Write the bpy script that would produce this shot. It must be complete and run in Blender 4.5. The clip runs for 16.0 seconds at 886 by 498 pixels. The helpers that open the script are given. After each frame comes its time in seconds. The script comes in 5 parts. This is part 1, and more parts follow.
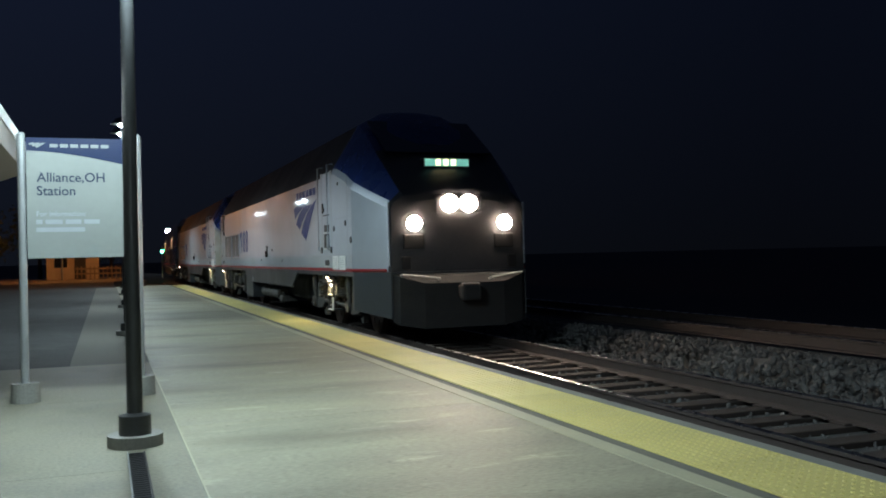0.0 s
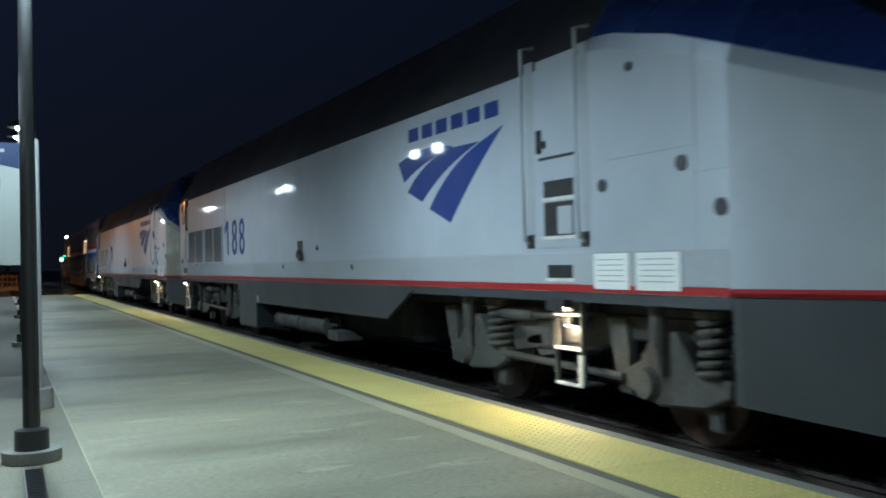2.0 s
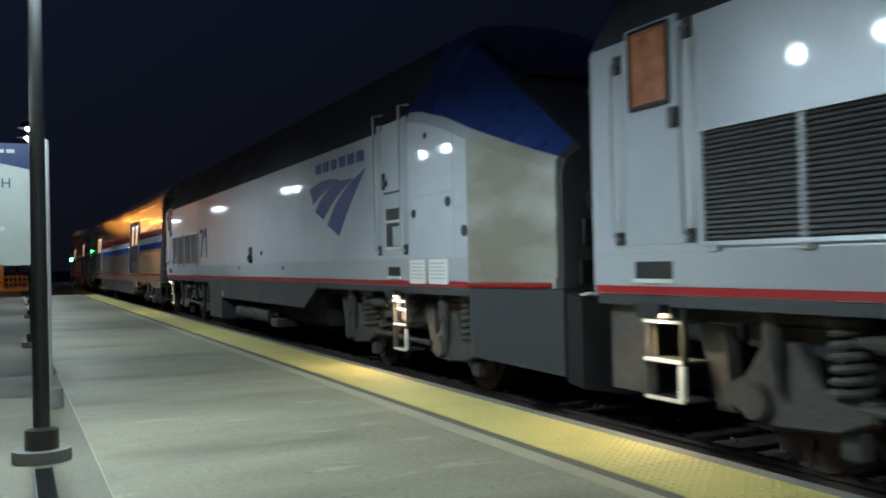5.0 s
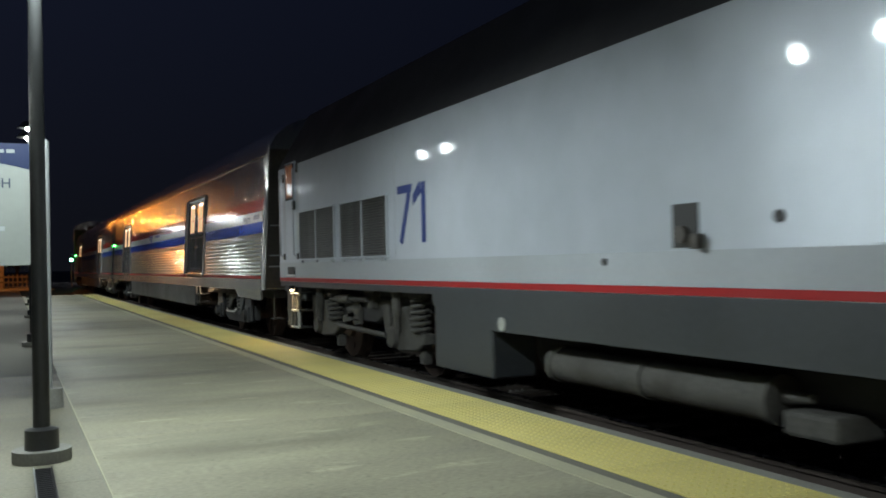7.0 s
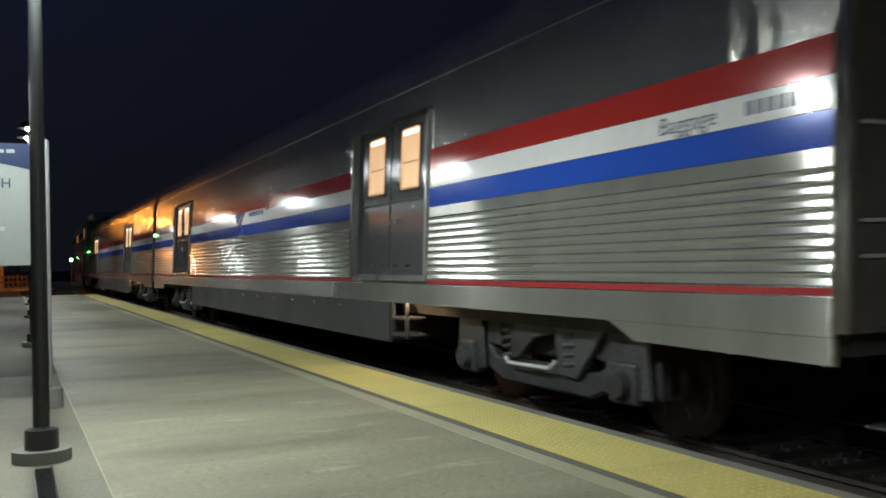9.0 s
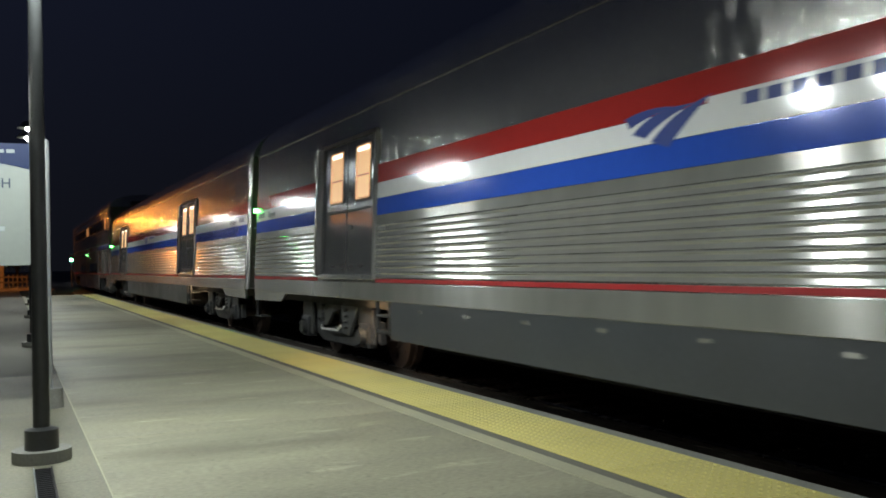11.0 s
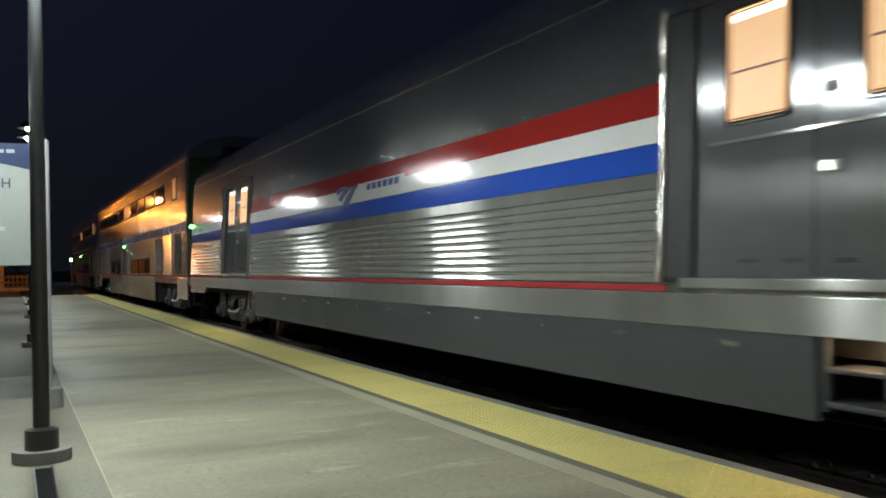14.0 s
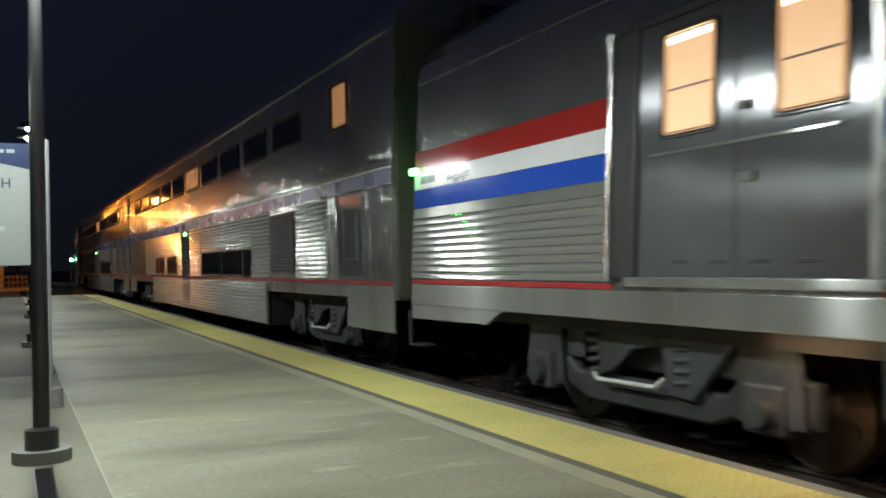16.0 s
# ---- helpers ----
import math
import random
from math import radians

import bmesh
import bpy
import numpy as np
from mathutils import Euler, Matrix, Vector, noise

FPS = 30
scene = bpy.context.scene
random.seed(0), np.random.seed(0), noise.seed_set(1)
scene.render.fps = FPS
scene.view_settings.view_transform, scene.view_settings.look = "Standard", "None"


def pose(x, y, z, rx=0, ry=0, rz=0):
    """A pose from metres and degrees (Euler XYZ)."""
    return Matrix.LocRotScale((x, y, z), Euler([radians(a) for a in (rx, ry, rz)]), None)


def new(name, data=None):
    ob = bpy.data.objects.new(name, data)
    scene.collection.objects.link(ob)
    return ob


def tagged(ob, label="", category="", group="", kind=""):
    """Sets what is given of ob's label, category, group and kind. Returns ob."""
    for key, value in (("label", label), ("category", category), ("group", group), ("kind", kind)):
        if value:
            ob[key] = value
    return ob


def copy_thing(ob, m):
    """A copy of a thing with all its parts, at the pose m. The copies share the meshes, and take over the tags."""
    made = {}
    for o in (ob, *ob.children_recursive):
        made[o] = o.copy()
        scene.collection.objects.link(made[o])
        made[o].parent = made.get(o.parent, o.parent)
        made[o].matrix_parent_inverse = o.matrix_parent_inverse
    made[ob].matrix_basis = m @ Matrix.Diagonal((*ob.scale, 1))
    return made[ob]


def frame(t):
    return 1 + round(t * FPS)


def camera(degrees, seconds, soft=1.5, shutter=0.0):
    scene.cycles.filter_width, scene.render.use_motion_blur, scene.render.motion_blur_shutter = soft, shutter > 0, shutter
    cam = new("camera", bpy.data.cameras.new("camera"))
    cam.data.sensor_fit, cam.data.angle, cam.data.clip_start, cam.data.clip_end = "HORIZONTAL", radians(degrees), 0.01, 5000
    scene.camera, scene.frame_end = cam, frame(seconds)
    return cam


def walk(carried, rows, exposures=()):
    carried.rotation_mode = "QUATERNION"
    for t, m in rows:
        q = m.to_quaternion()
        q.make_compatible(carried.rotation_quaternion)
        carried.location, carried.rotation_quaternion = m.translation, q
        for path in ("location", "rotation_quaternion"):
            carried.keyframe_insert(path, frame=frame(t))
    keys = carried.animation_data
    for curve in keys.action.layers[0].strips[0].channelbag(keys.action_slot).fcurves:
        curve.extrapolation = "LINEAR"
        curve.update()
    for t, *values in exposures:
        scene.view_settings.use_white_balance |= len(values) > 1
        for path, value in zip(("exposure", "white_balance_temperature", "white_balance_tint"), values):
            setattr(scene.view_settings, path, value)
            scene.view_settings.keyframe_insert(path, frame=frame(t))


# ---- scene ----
cam = camera(51.38, 16.0, soft=1.8, shutter=0.32)
EYE = (0.0, 0.0, 1.213)
# seconds, heading to the right of the track, tilt
TURNS = [(0.0, 20.14, 0.37), (0.5, 22.50, 0.48), (1.0, 24.96, 0.62), (1.5, 25.90, 0.65), (2.0, 25.67, 0.75),
         (2.5, 25.52, 0.78), (3.0, 25.34, 0.78), (3.5, 25.23, 0.78), (4.0, 25.18, 0.78), (4.5, 25.15, 0.78), (16.0, 25.15, 0.78)]
# the picture's brightness and white balance drift on the way
TONES = [(0.0, 0.10, 6400, 11), (1.5, 0.10, 6050, 10), (3.5, 0.0, 6200, 11), (5.5, 0.0, 6700, 14), (8.0, 0.02, 7400, 18), (12.0, 0.10, 7500, 18), (16.0, 0.10, 7500, 18)]
walk(cam, [(t, pose(*EYE, 90 + p, 1.275, -y)) for t, y, p in TURNS], TONES)

# ---- night sky ----
world = bpy.data.worlds.new("night")
scene.world = world
world.use_nodes = True
wn, wl = world.node_tree.nodes, world.node_tree.links
bg = wn["Background"]
tc, sep, ramp, glow = wn.new("ShaderNodeTexCoord"), wn.new("ShaderNodeSeparateXYZ"), wn.new("ShaderNodeValToRGB"), wn.new("ShaderNodeMapRange")
tint = wn.new("ShaderNodeVectorMath")
wl.new(tc.outputs["Generated"], sep.inputs[0])
wl.new(sep.outputs["Z"], ramp.inputs[0])
# the near lamp's haze is put into the sky colour on the station side
glow.inputs["From Min"].default_value, glow.inputs["From Max"].default_value = -0.15, 0.65
glow.inputs["To Min"].default_value, glow.inputs["To Max"].default_value = 1.75, 0.75
wl.new(sep.outputs["X"], glow.inputs[0])
tint.operation = "SCALE"
wl.new(ramp.outputs[0], tint.inputs[0])
wl.new(glow.outputs[0], tint.inputs["Scale"])
wl.new(tint.outputs[0], bg.inputs[0])
ramp.color_ramp.elements[0].color = (0.0026, 0.0033, 0.0052, 1)
ramp.color_ramp.elements[1].position = 0.35
ramp.color_ramp.elements[1].color = (0.0034, 0.0053, 0.0125, 1)
bg.inputs[1].default_value = 1.0

# ---- lamps of the place ----
POST_Y, POST_STEP = 6.45, 9.75
LAMP_Z = 3.48
POSTS = [POST_Y + POST_STEP * k for k in range(-2, 5)]


def post_x(y):
    """The line of posts runs a little off the platform's edge."""
    return 0.165 + 0.0157 * (y - POST_Y)



def lamp(name, kind, power, colour, m, size=0.1):
    data = bpy.data.lights.new(name, kind)
    data.energy, data.color = power, colour
    if kind == "AREA":
        data.shape, data.size = "DISK", size
    else:
        data.shadow_soft_size = size
    if kind == "SPOT":
        data.spot_size, data.spot_blend = radians(176), 0.42
    ob = new(name, data)
    ob.matrix_world = m
    return ob


WHITE = (0.74, 0.93, 1.0)
HEADS = (-0.15, 0.97)
for y in POSTS[1:]:
    for s in HEADS:
        lamp("platform_light", "SPOT", 355 if y < 12 else 190, WHITE, pose(post_x(y), y + s, LAMP_Z - 0.10), 0.07)
SODIUM = (1.0, 0.36, 0.06)
SODIUM_AT = [(-2.0, 70.0, 6.3)]
for x, y, z in SODIUM_AT:
    lamp("street_light", "POINT", 560, SODIUM, pose(x, y, z - 0.25), 0.2)

# ---- materials ----


def material(name, base, rough=0.5, metal=0.0, vary=0.15, scale=4.0, fine=60.0, bump=0.1, stretch=(1, 1, 1), emit=None, power=0.0,
             stain=None, stain_amount=0.4, coat=0.0, coat_rough=0.05, coat_bump=False, island=0.0, spec=0.5, scuff=0.0, relief=0.01, brushed=0.0):
    m = bpy.data.materials.new(name)
    m.use_nodes = True
    n, l = m.node_tree.nodes, m.node_tree.links
    b = n["Principled BSDF"]
    b.inputs["Roughness"].default_value, b.inputs["Metallic"].default_value = rough, metal
    b.inputs["Coat Weight"].default_value, b.inputs["Coat Roughness"].default_value = coat, coat_rough
    b.inputs["Specular IOR Level"].default_value = spec
    co = n.new("ShaderNodeTexCoord")
    mp = n.new("ShaderNodeMapping")
    mp.inputs["Scale"].default_value = stretch
    l.new(co.outputs["Object"], mp.inputs[0])
    big, small = n.new("ShaderNodeTexNoise"), n.new("ShaderNodeTexNoise")
    big.inputs["Scale"].default_value, small.inputs["Scale"].default_value = scale, fine
    big.inputs["Detail"].default_value, small.inputs["Detail"].default_value = 5, 3
    for q in (big, small):
        l.new(mp.outputs[0], q.inputs["Vector"])
    add = n.new("ShaderNodeMath")
    add.operation = "ADD"
    l.new(big.outputs[0], add.inputs[0])
    l.new(small.outputs[0], add.inputs[1])
    rng = n.new("ShaderNodeMapRange")
    rng.inputs["From Min"].default_value, rng.inputs["From Max"].default_value = 0.6, 1.4
    rng.inputs["To Min"].default_value, rng.inputs["To Max"].default_value = 1 - vary, 1 + vary
    l.new(add.outputs[0], rng.inputs[0])
    mul = n.new("ShaderNodeVectorMath")
    mul.operation = "SCALE"
    mul.inputs[0].default_value = base
    l.new(rng.outputs[0], mul.inputs["Scale"])
    out = mul.outputs[0]
    if stain:
        st, sr, mx = n.new("ShaderNodeTexNoise"), n.new("ShaderNodeMapRange"), n.new("ShaderNodeMix")
        st.inputs["Scale"].default_value, st.inputs["Detail"].default_value = scale * 0.45, 6
        l.new(mp.outputs[0], st.inputs["Vector"])
        sr.inputs["From Min"].default_value, sr.inputs["From Max"].default_value = 0.48, 0.68
        sr.inputs["To Max"].default_value = stain_amount
        l.new(st.outputs[0], sr.inputs[0])
        mx.data_type = "RGBA"
        mx.inputs["B"].default_value = (*stain, 1)
        for sock in mx.inputs:
            if sock.name == "A" and sock.type == "RGBA":
                l.new(out, sock)
            if sock.name == "B" and sock.type == "RGBA":
                sock.default_value = (*stain, 1)
        l.new(sr.outputs[0], mx.inputs[0])
        out = [s for s in mx.outputs if s.type == "RGBA"][0]
    if scuff:
        # pale rubbed streaks and dark specks
        sc, sr, sm = n.new("ShaderNodeTexNoise"), n.new("ShaderNodeMapRange"), n.new("ShaderNodeVectorMath")
        sm2, sp, pr = n.new("ShaderNodeMapping"), n.new("ShaderNodeTexNoise"), n.new("ShaderNodeMapRange")
        sm2.inputs["Scale"].default_value = (1.4, 5.0, 1)
        l.new(co.outputs["Object"], sm2.inputs[0])
        sc.inputs["Scale"].default_value, sc.inputs["Detail"].default_value = 1.0, 4
        l.new(sm2.outputs[0], sc.inputs["Vector"])
        sr.inputs["From Min"].default_value, sr.inputs["From Max"].default_value = 0.60, 0.75
        sr.inputs["To Min"].default_value, sr.inputs["To Max"].default_value = 1.0, 1.0 + scuff
        l.new(sc.outputs[0], sr.inputs[0])
        sp.inputs["Scale"].default_value, sp.inputs["Detail"].default_value = 14, 2
        l.new(co.outputs["Object"], sp.inputs["Vector"])
        pr.inputs["From Min"].default_value, pr.inputs["From Max"].default_value = 0.22, 0.34
        pr.inputs["To Min"].default_value, pr.inputs["To Max"].default_value = 0.55, 1.0
        l.new(sp.outputs[0], pr.inputs[0])
        both = n.new("ShaderNodeMath")
        both.operation, sm.operation = "MULTIPLY", "SCALE"
        l.new(sr.outputs[0], both.inputs[0])
        l.new(pr.outputs[0], both.inputs[1])
        l.new(out, sm.inputs[0])
        l.new(both.outputs[0], sm.inputs["Scale"])
        out = sm.outputs[0]
    if island:
        oi, ir, im = n.new("ShaderNodeObjectInfo"), n.new("ShaderNodeMapRange"), n.new("ShaderNodeVectorMath")
        im.operation = "SCALE"
        ir.inputs["To Min"].default_value, ir.inputs["To Max"].default_value = 1 - island, 1 + island
        l.new(oi.outputs["Random"], ir.inputs[0])
        l.new(out, im.inputs[0])
        l.new(ir.outputs[0], im.inputs["Scale"])
        out = im.outputs[0]
    l.new(out, b.inputs["Base Color"])
    rr = n.new("ShaderNodeMapRange")
    rr.inputs["From Min"].default_value, rr.inputs["From Max"].default_value = 0.3, 0.7
    rr.inputs["To Min"].default_value, rr.inputs["To Max"].default_value = max(0.02, rough * 0.85), min(1, rough * 1.15)
    l.new(big.outputs[0], rr.inputs[0])
    l.new(rr.outputs[0], b.inputs["Roughness"])
    if bump:
        bp = n.new("ShaderNodeBump")
        bp.inputs["Strength"].default_value, bp.inputs["Distance"].default_value = bump, relief
        l.new(small.outputs[0], bp.inputs["Height"])
        l.new(bp.outputs[0], b.inputs["Normal"])
        if coat_bump:
            l.new(bp.outputs[0], b.inputs["Coat Normal"])
    if brushed:
        # brushing along the sheet spreads the gloss up and down, upright brushing (below 0) sideways
        tg = n.new("ShaderNodeCombineXYZ")
        tg.inputs[2 if brushed > 0 else 1].default_value = 1.0
        b.inputs["Anisotropic"].default_value = abs(brushed)
        l.new(tg.outputs[0], b.inputs["Tangent"])
    if emit:
        b.inputs["Emission Color"].default_value = (*emit, 1)
        b.inputs["Emission Strength"].default_value = power
    return m


M_CONCRETE = material("broomed_concrete", (0.285, 0.272, 0.190), 0.60, vary=0.42, scale=1.5, fine=55, bump=0.4, stretch=(0.4, 1.1, 1), stain=(0.115, 0.112, 0.080), stain_amount=0.9, island=0.05, scuff=0.7)
M_PALE = material("pale_concrete", (0.205, 0.195, 0.142), 0.7, vary=0.32, scale=1.6, fine=40, bump=0.2, stain=(0.11, 0.105, 0.08), stain_amount=0.7)
M_BORDER = material("pale_border_concrete", (0.40, 0.385, 0.255), 0.65, vary=0.16, scale=2.5, fine=40, bump=0.2, stain=(0.30, 0.29, 0.22), stain_amount=0.5)
M_EDGE = material("edge_concrete", (0.22, 0.22, 0.195), 0.8, vary=0.2, scale=3, fine=50, bump=0.3, stain=(0.14, 0.14, 0.13), stain_amount=0.5)
M_JOINT = material("dark_joint_filler", (0.145, 0.14, 0.115), 0.9, vary=0.25, scale=5, fine=80)
M_YELLOW = material("yellow_tactile_paving", (0.66, 0.57, 0.20), 0.6, vary=0.12, scale=2.0, fine=45, bump=0.15, stain=(0.40, 0.33, 0.13), stain_amount=0.45, island=0.06)
M_ASPHALT = material("old_asphalt", (0.055, 0.057, 0.055), 0.9, vary=0.3, scale=2, fine=120, bump=0.6, stain=(0.09, 0.09, 0.085))
M_SOIL = material("dark_soil", (0.05, 0.045, 0.04), 0.95, vary=0.4, scale=0.6, fine=20, bump=0.8)
M_BALLAST = material("ballast_bed", (0.085, 0.083, 0.078), 0.95, vary=0.5, scale=8, fine=45, bump=1.0)
M_STONE = material("ballast_stone", (0.115, 0.114, 0.11), 0.9, vary=0.6, scale=3, fine=40, bump=0.5, stain=(0.06, 0.055, 0.05), stain_amount=0.7)
M_RAIL = material("rusty_rail", (0.055, 0.042, 0.036), 0.8, 0.2, vary=0.3, scale=6, fine=70, bump=0.3)
M_RAILTOP = material("polished_rail_head", (0.50, 0.49, 0.47), 0.28, 1.0, vary=0.1, scale=6, fine=40, bump=0.03)
M_TIE = material("creosoted_timber", (0.045, 0.034, 0.028), 0.9, vary=0.4, scale=3, fine=30, bump=0.6, stretch=(0.2, 3, 3), island=0.35)
M_LOCO = material("silver_locomotive_paint", (0.45, 0.495, 0.55), 0.42, 0.28, vary=0.07, scale=0.8, fine=3.0, bump=1.0, coat=0.4, coat_rough=0.05, spec=0.4, stain=(0.34, 0.37, 0.40), stain_amount=0.4, relief=0.003, brushed=0.9)
M_DIRTY = material("dirty_silver_paint", (0.36, 0.375, 0.355), 0.55, 0.0, vary=0.16, scale=1.4, fine=25, bump=0.03, stretch=(1, 0.7, 1.6), stain=(0.17, 0.155, 0.115), stain_amount=0.9)
M_BAND = material("grey_silver_sill_paint", (0.34, 0.37, 0.40), 0.45, 0.0, vary=0.07, scale=1.2, fine=25, bump=0.02, stain=(0.25, 0.26, 0.27), stain_amount=0.4)
M_NAVY = material("dark_blue_paint", (0.012, 0.028, 0.12), 0.28, vary=0.1, scale=2, fine=30, bump=0.02)
M_LOGO = material("blue_emblem_film", (0.015, 0.04, 0.19), 0.5, vary=0.08, scale=2, fine=30, bump=0.01, spec=0.25, coat=0.3)
M_ROOF = material("grimy_dark_roof", (0.02, 0.02, 0.023), 0.75, vary=0.3, scale=1, fine=20, bump=0.1)
M_RED = material("red_stripe_paint", (0.34, 0.020, 0.022), 0.35, vary=0.08, scale=2, fine=30, bump=0.01)
M_SKIRT = material("dark_grey_skirt_paint", (0.044, 0.050, 0.056), 0.42, 0.05, vary=0.16, scale=1.0, fine=25, bump=0.03, stain=(0.035, 0.034, 0.032))
M_TRUCK = material("dusty_grey_truck_casting", (0.042, 0.044, 0.046), 0.6, 0.2, vary=0.6, scale=5, fine=35, bump=0.3, stain=(0.02, 0.018, 0.016), stain_amount=0.85)
M_DUST = material("dust_covered_casting", (0.062, 0.061, 0.055), 0.8, 0.0, vary=0.5, scale=5, fine=30, bump=0.3, stain=(0.035, 0.032, 0.028), stain_amount=0.9)
M_DARK = material("black_underframe", (0.018, 0.018, 0.018), 0.8, vary=0.4, scale=4, fine=40, bump=0.2)
M_LOUVRE = material("dark_louvre", (0.03, 0.03, 0.03), 0.5, 0.3, vary=0.3, scale=4, fine=30)
M_WHEEL = material("worn_wheel_steel", (0.14, 0.10, 0.08), 0.5, 0.7, vary=0.3, scale=5, fine=50, bump=0.1)
M_WHITE = material("white_paint", (0.72, 0.74, 0.72), 0.35, vary=0.06, scale=2, fine=30, bump=0.02, stain=(0.5, 0.5, 0.45))
M_STEP = material("white_step_edge", (0.58, 0.59, 0.56), 0.55, vary=0.3, scale=6, fine=40, bump=0.1)
M_STAINLESS = material("brushed_stainless_steel", (0.39, 0.39, 0.365), 0.19, 0.62, vary=0.1, scale=1.4, fine=3.0, bump=1.0, stretch=(1, 1.2, 0.3), coat=0.1, coat_rough=0.07, relief=0.0015, brushed=1.0)
M_UPPER = material("smooth_stainless_steel", (0.47, 0.455, 0.43), 0.165, 0.86, vary=0.08, scale=0.7, fine=3.0, bump=1.0, stretch=(1, 1.6, 0.4), coat=0.3, coat_rough=0.03, coat_bump=True, relief=0.022, brushed=1.0)
M_SILL = material("satin_stainless_sill", (0.30, 0.30, 0.275), 0.22, 0.55, vary=0.12, scale=1.5, fine=3.0, bump=1.0, stretch=(1, 1.2, 0.3), stain=(0.23, 0.225, 0.20), stain_amount=0.5, coat=0.1, coat_rough=0.1, relief=0.002, brushed=1.0)
M_STRIPE_R = material("glossy_red_band", (0.36, 0.028, 0.024), 0.11, 0.1, vary=0.05, scale=1, fine=10, bump=0.01)
M_STRIPE_W = material("glossy_white_band", (0.66, 0.67, 0.66), 0.11, 0.0, vary=0.04, scale=1, fine=10, bump=0.01)
M_STRIPE_B = material("glossy_blue_band", (0.018, 0.078, 0.41), 0.11, 0.1, vary=0.05, scale=1, fine=10, bump=0.01)
M_DOOR = material("stainless_door_sheet", (0.21, 0.215, 0.22), 0.20, 0.6, vary=0.12, scale=1.8, fine=2.2, bump=0.8, stretch=(1, 1, 2), stain=(0.15, 0.15, 0.15), stain_amount=0.5, coat=0.2, coat_rough=0.03, relief=0.002, brushed=-1.0)
M_RUBBER = material("black_rubber", (0.012, 0.012, 0.012), 0.55, vary=0.2, scale=5, fine=40)
M_GLASSDARK = material("dark_tinted_glass", (0.01, 0.011, 0.012), 0.06, vary=0.1, scale=1, fine=5, bump=0.0, spec=0.7)
M_LIT = material("lit_window_blind", (0.7, 0.55, 0.36), 0.5, vary=0.08, scale=3, fine=20, bump=0, emit=(1.0, 0.62, 0.33), power=0.62)
M_LITTOP = material("window_ceiling_tube", (0.9, 0.85, 0.8), 0.5, vary=0.02, bump=0, emit=(1.0, 0.86, 0.70), power=4.0)
M_CABLIT = material("cab_window_glow", (0.22, 0.10, 0.06), 0.2, vary=0.6, scale=5, fine=9, bump=0, emit=(1.0, 0.42, 0.20), power=0.045)
M_HEAD = material("headlight_glass", (1, 1, 1), 0.2, vary=0.01, bump=0, emit=(1.0, 0.80, 0.62), power=170.0)
M_STEPLAMP = material("step_light_lens", (1, 1, 1), 0.2, vary=0.01, bump=0, emit=(1.0, 0.78, 0.46), power=460.0)
# emission for strips added under the baggage doors to warm the platform
M_ADDEDGLOW = material("added_glow_surface", (1, 1, 1), 0.2, vary=0.01, bump=0, emit=(1.0, 0.74, 0.44), power=42.0)
M_BOARD = material("number_board_glow", (0.3, 0.6, 0.5), 0.3, vary=0.02, bump=0, emit=(0.25, 0.75, 0.62), power=0.55)
M_BOARDBAR = material("number_board_bar", (1, 0.9, 0.6), 0.3, vary=0.02, bump=0, emit=(1.0, 0.78, 0.36), power=3.5)
M_GREEN = material("green_indicator", (0.1, 0.8, 0.3), 0.3, vary=0.02, bump=0, emit=(0.003, 1.0, 0.10), power=32.0)
M_SIGNALG = material("green_signal_lens", (0.1, 0.8, 0.4), 0.3, vary=0.02, bump=0, emit=(0.06, 1.0, 0.45), power=60.0)
M_END = material("grimy_carriage_end", (0.06, 0.052, 0.045), 0.7, vary=0.35, scale=2, fine=20, bump=0.1)
# the unlit front's shade is taken into this dark, grimy nose colour
M_NOSE = material("grimy_shaded_nose_paint", (0.032, 0.033, 0.038), 0.5, vary=0.25, scale=2, fine=25, bump=0.03, stain=(0.09, 0.08, 0.07))
M_FLOOD = material("flood_lens", (1, 1, 1), 0.3, vary=0.01, bump=0, emit=(0.8, 0.9, 1.0), power=90.0)
M_POSTDARK = material("black_painted_pole", (0.028, 0.030, 0.030), 0.38, vary=0.15, scale=3, fine=40, bump=0.03)
M_POSTGREY = material("grey_galvanised_pole", (0.36, 0.38, 0.38), 0.42, 0.5, vary=0.1, scale=3, fine=40, bump=0.03)
M_SIGNWHITE = material("white_sign_sheet", (0.245, 0.268, 0.25), 0.32, vary=0.05, scale=2, fine=20, bump=0.01)
M_SIGNBLUE = material("navy_sign_sheet", (0.009, 0.020, 0.062), 0.3, vary=0.05, scale=2, fine=20, bump=0.01)
M_INK = material("dark_blue_ink", (0.02, 0.035, 0.07), 0.4, vary=0.05, bump=0)
M_LENS = material("lamp_lens", (1, 1, 1), 0.3, vary=0.01, bump=0, emit=WHITE, power=130.0)
M_SODLENS = material("sodium_lens", (1, 0.6, 0.2), 0.3, vary=0.01, bump=0, emit=(1.0, 0.50, 0.16), power=220.0)
M_CANOPY = material("pale_canopy_sheet", (0.42, 0.41, 0.38), 0.6, vary=0.08, scale=2, fine=30, bump=0.05)
M_BRICK = material("rendered_wall", (0.36, 0.30, 0.25), 0.85, vary=0.2, scale=2, fine=30, bump=0.3)
M_WOOD = material("weathered_fence_timber", (0.20, 0.16, 0.12), 0.85, vary=0.25, scale=4, fine=40, bump=0.3)
M_SAND = material("sandy_yard", (0.24, 0.19, 0.14), 0.9, vary=0.3, scale=0.8, fine=20, bump=0.5)
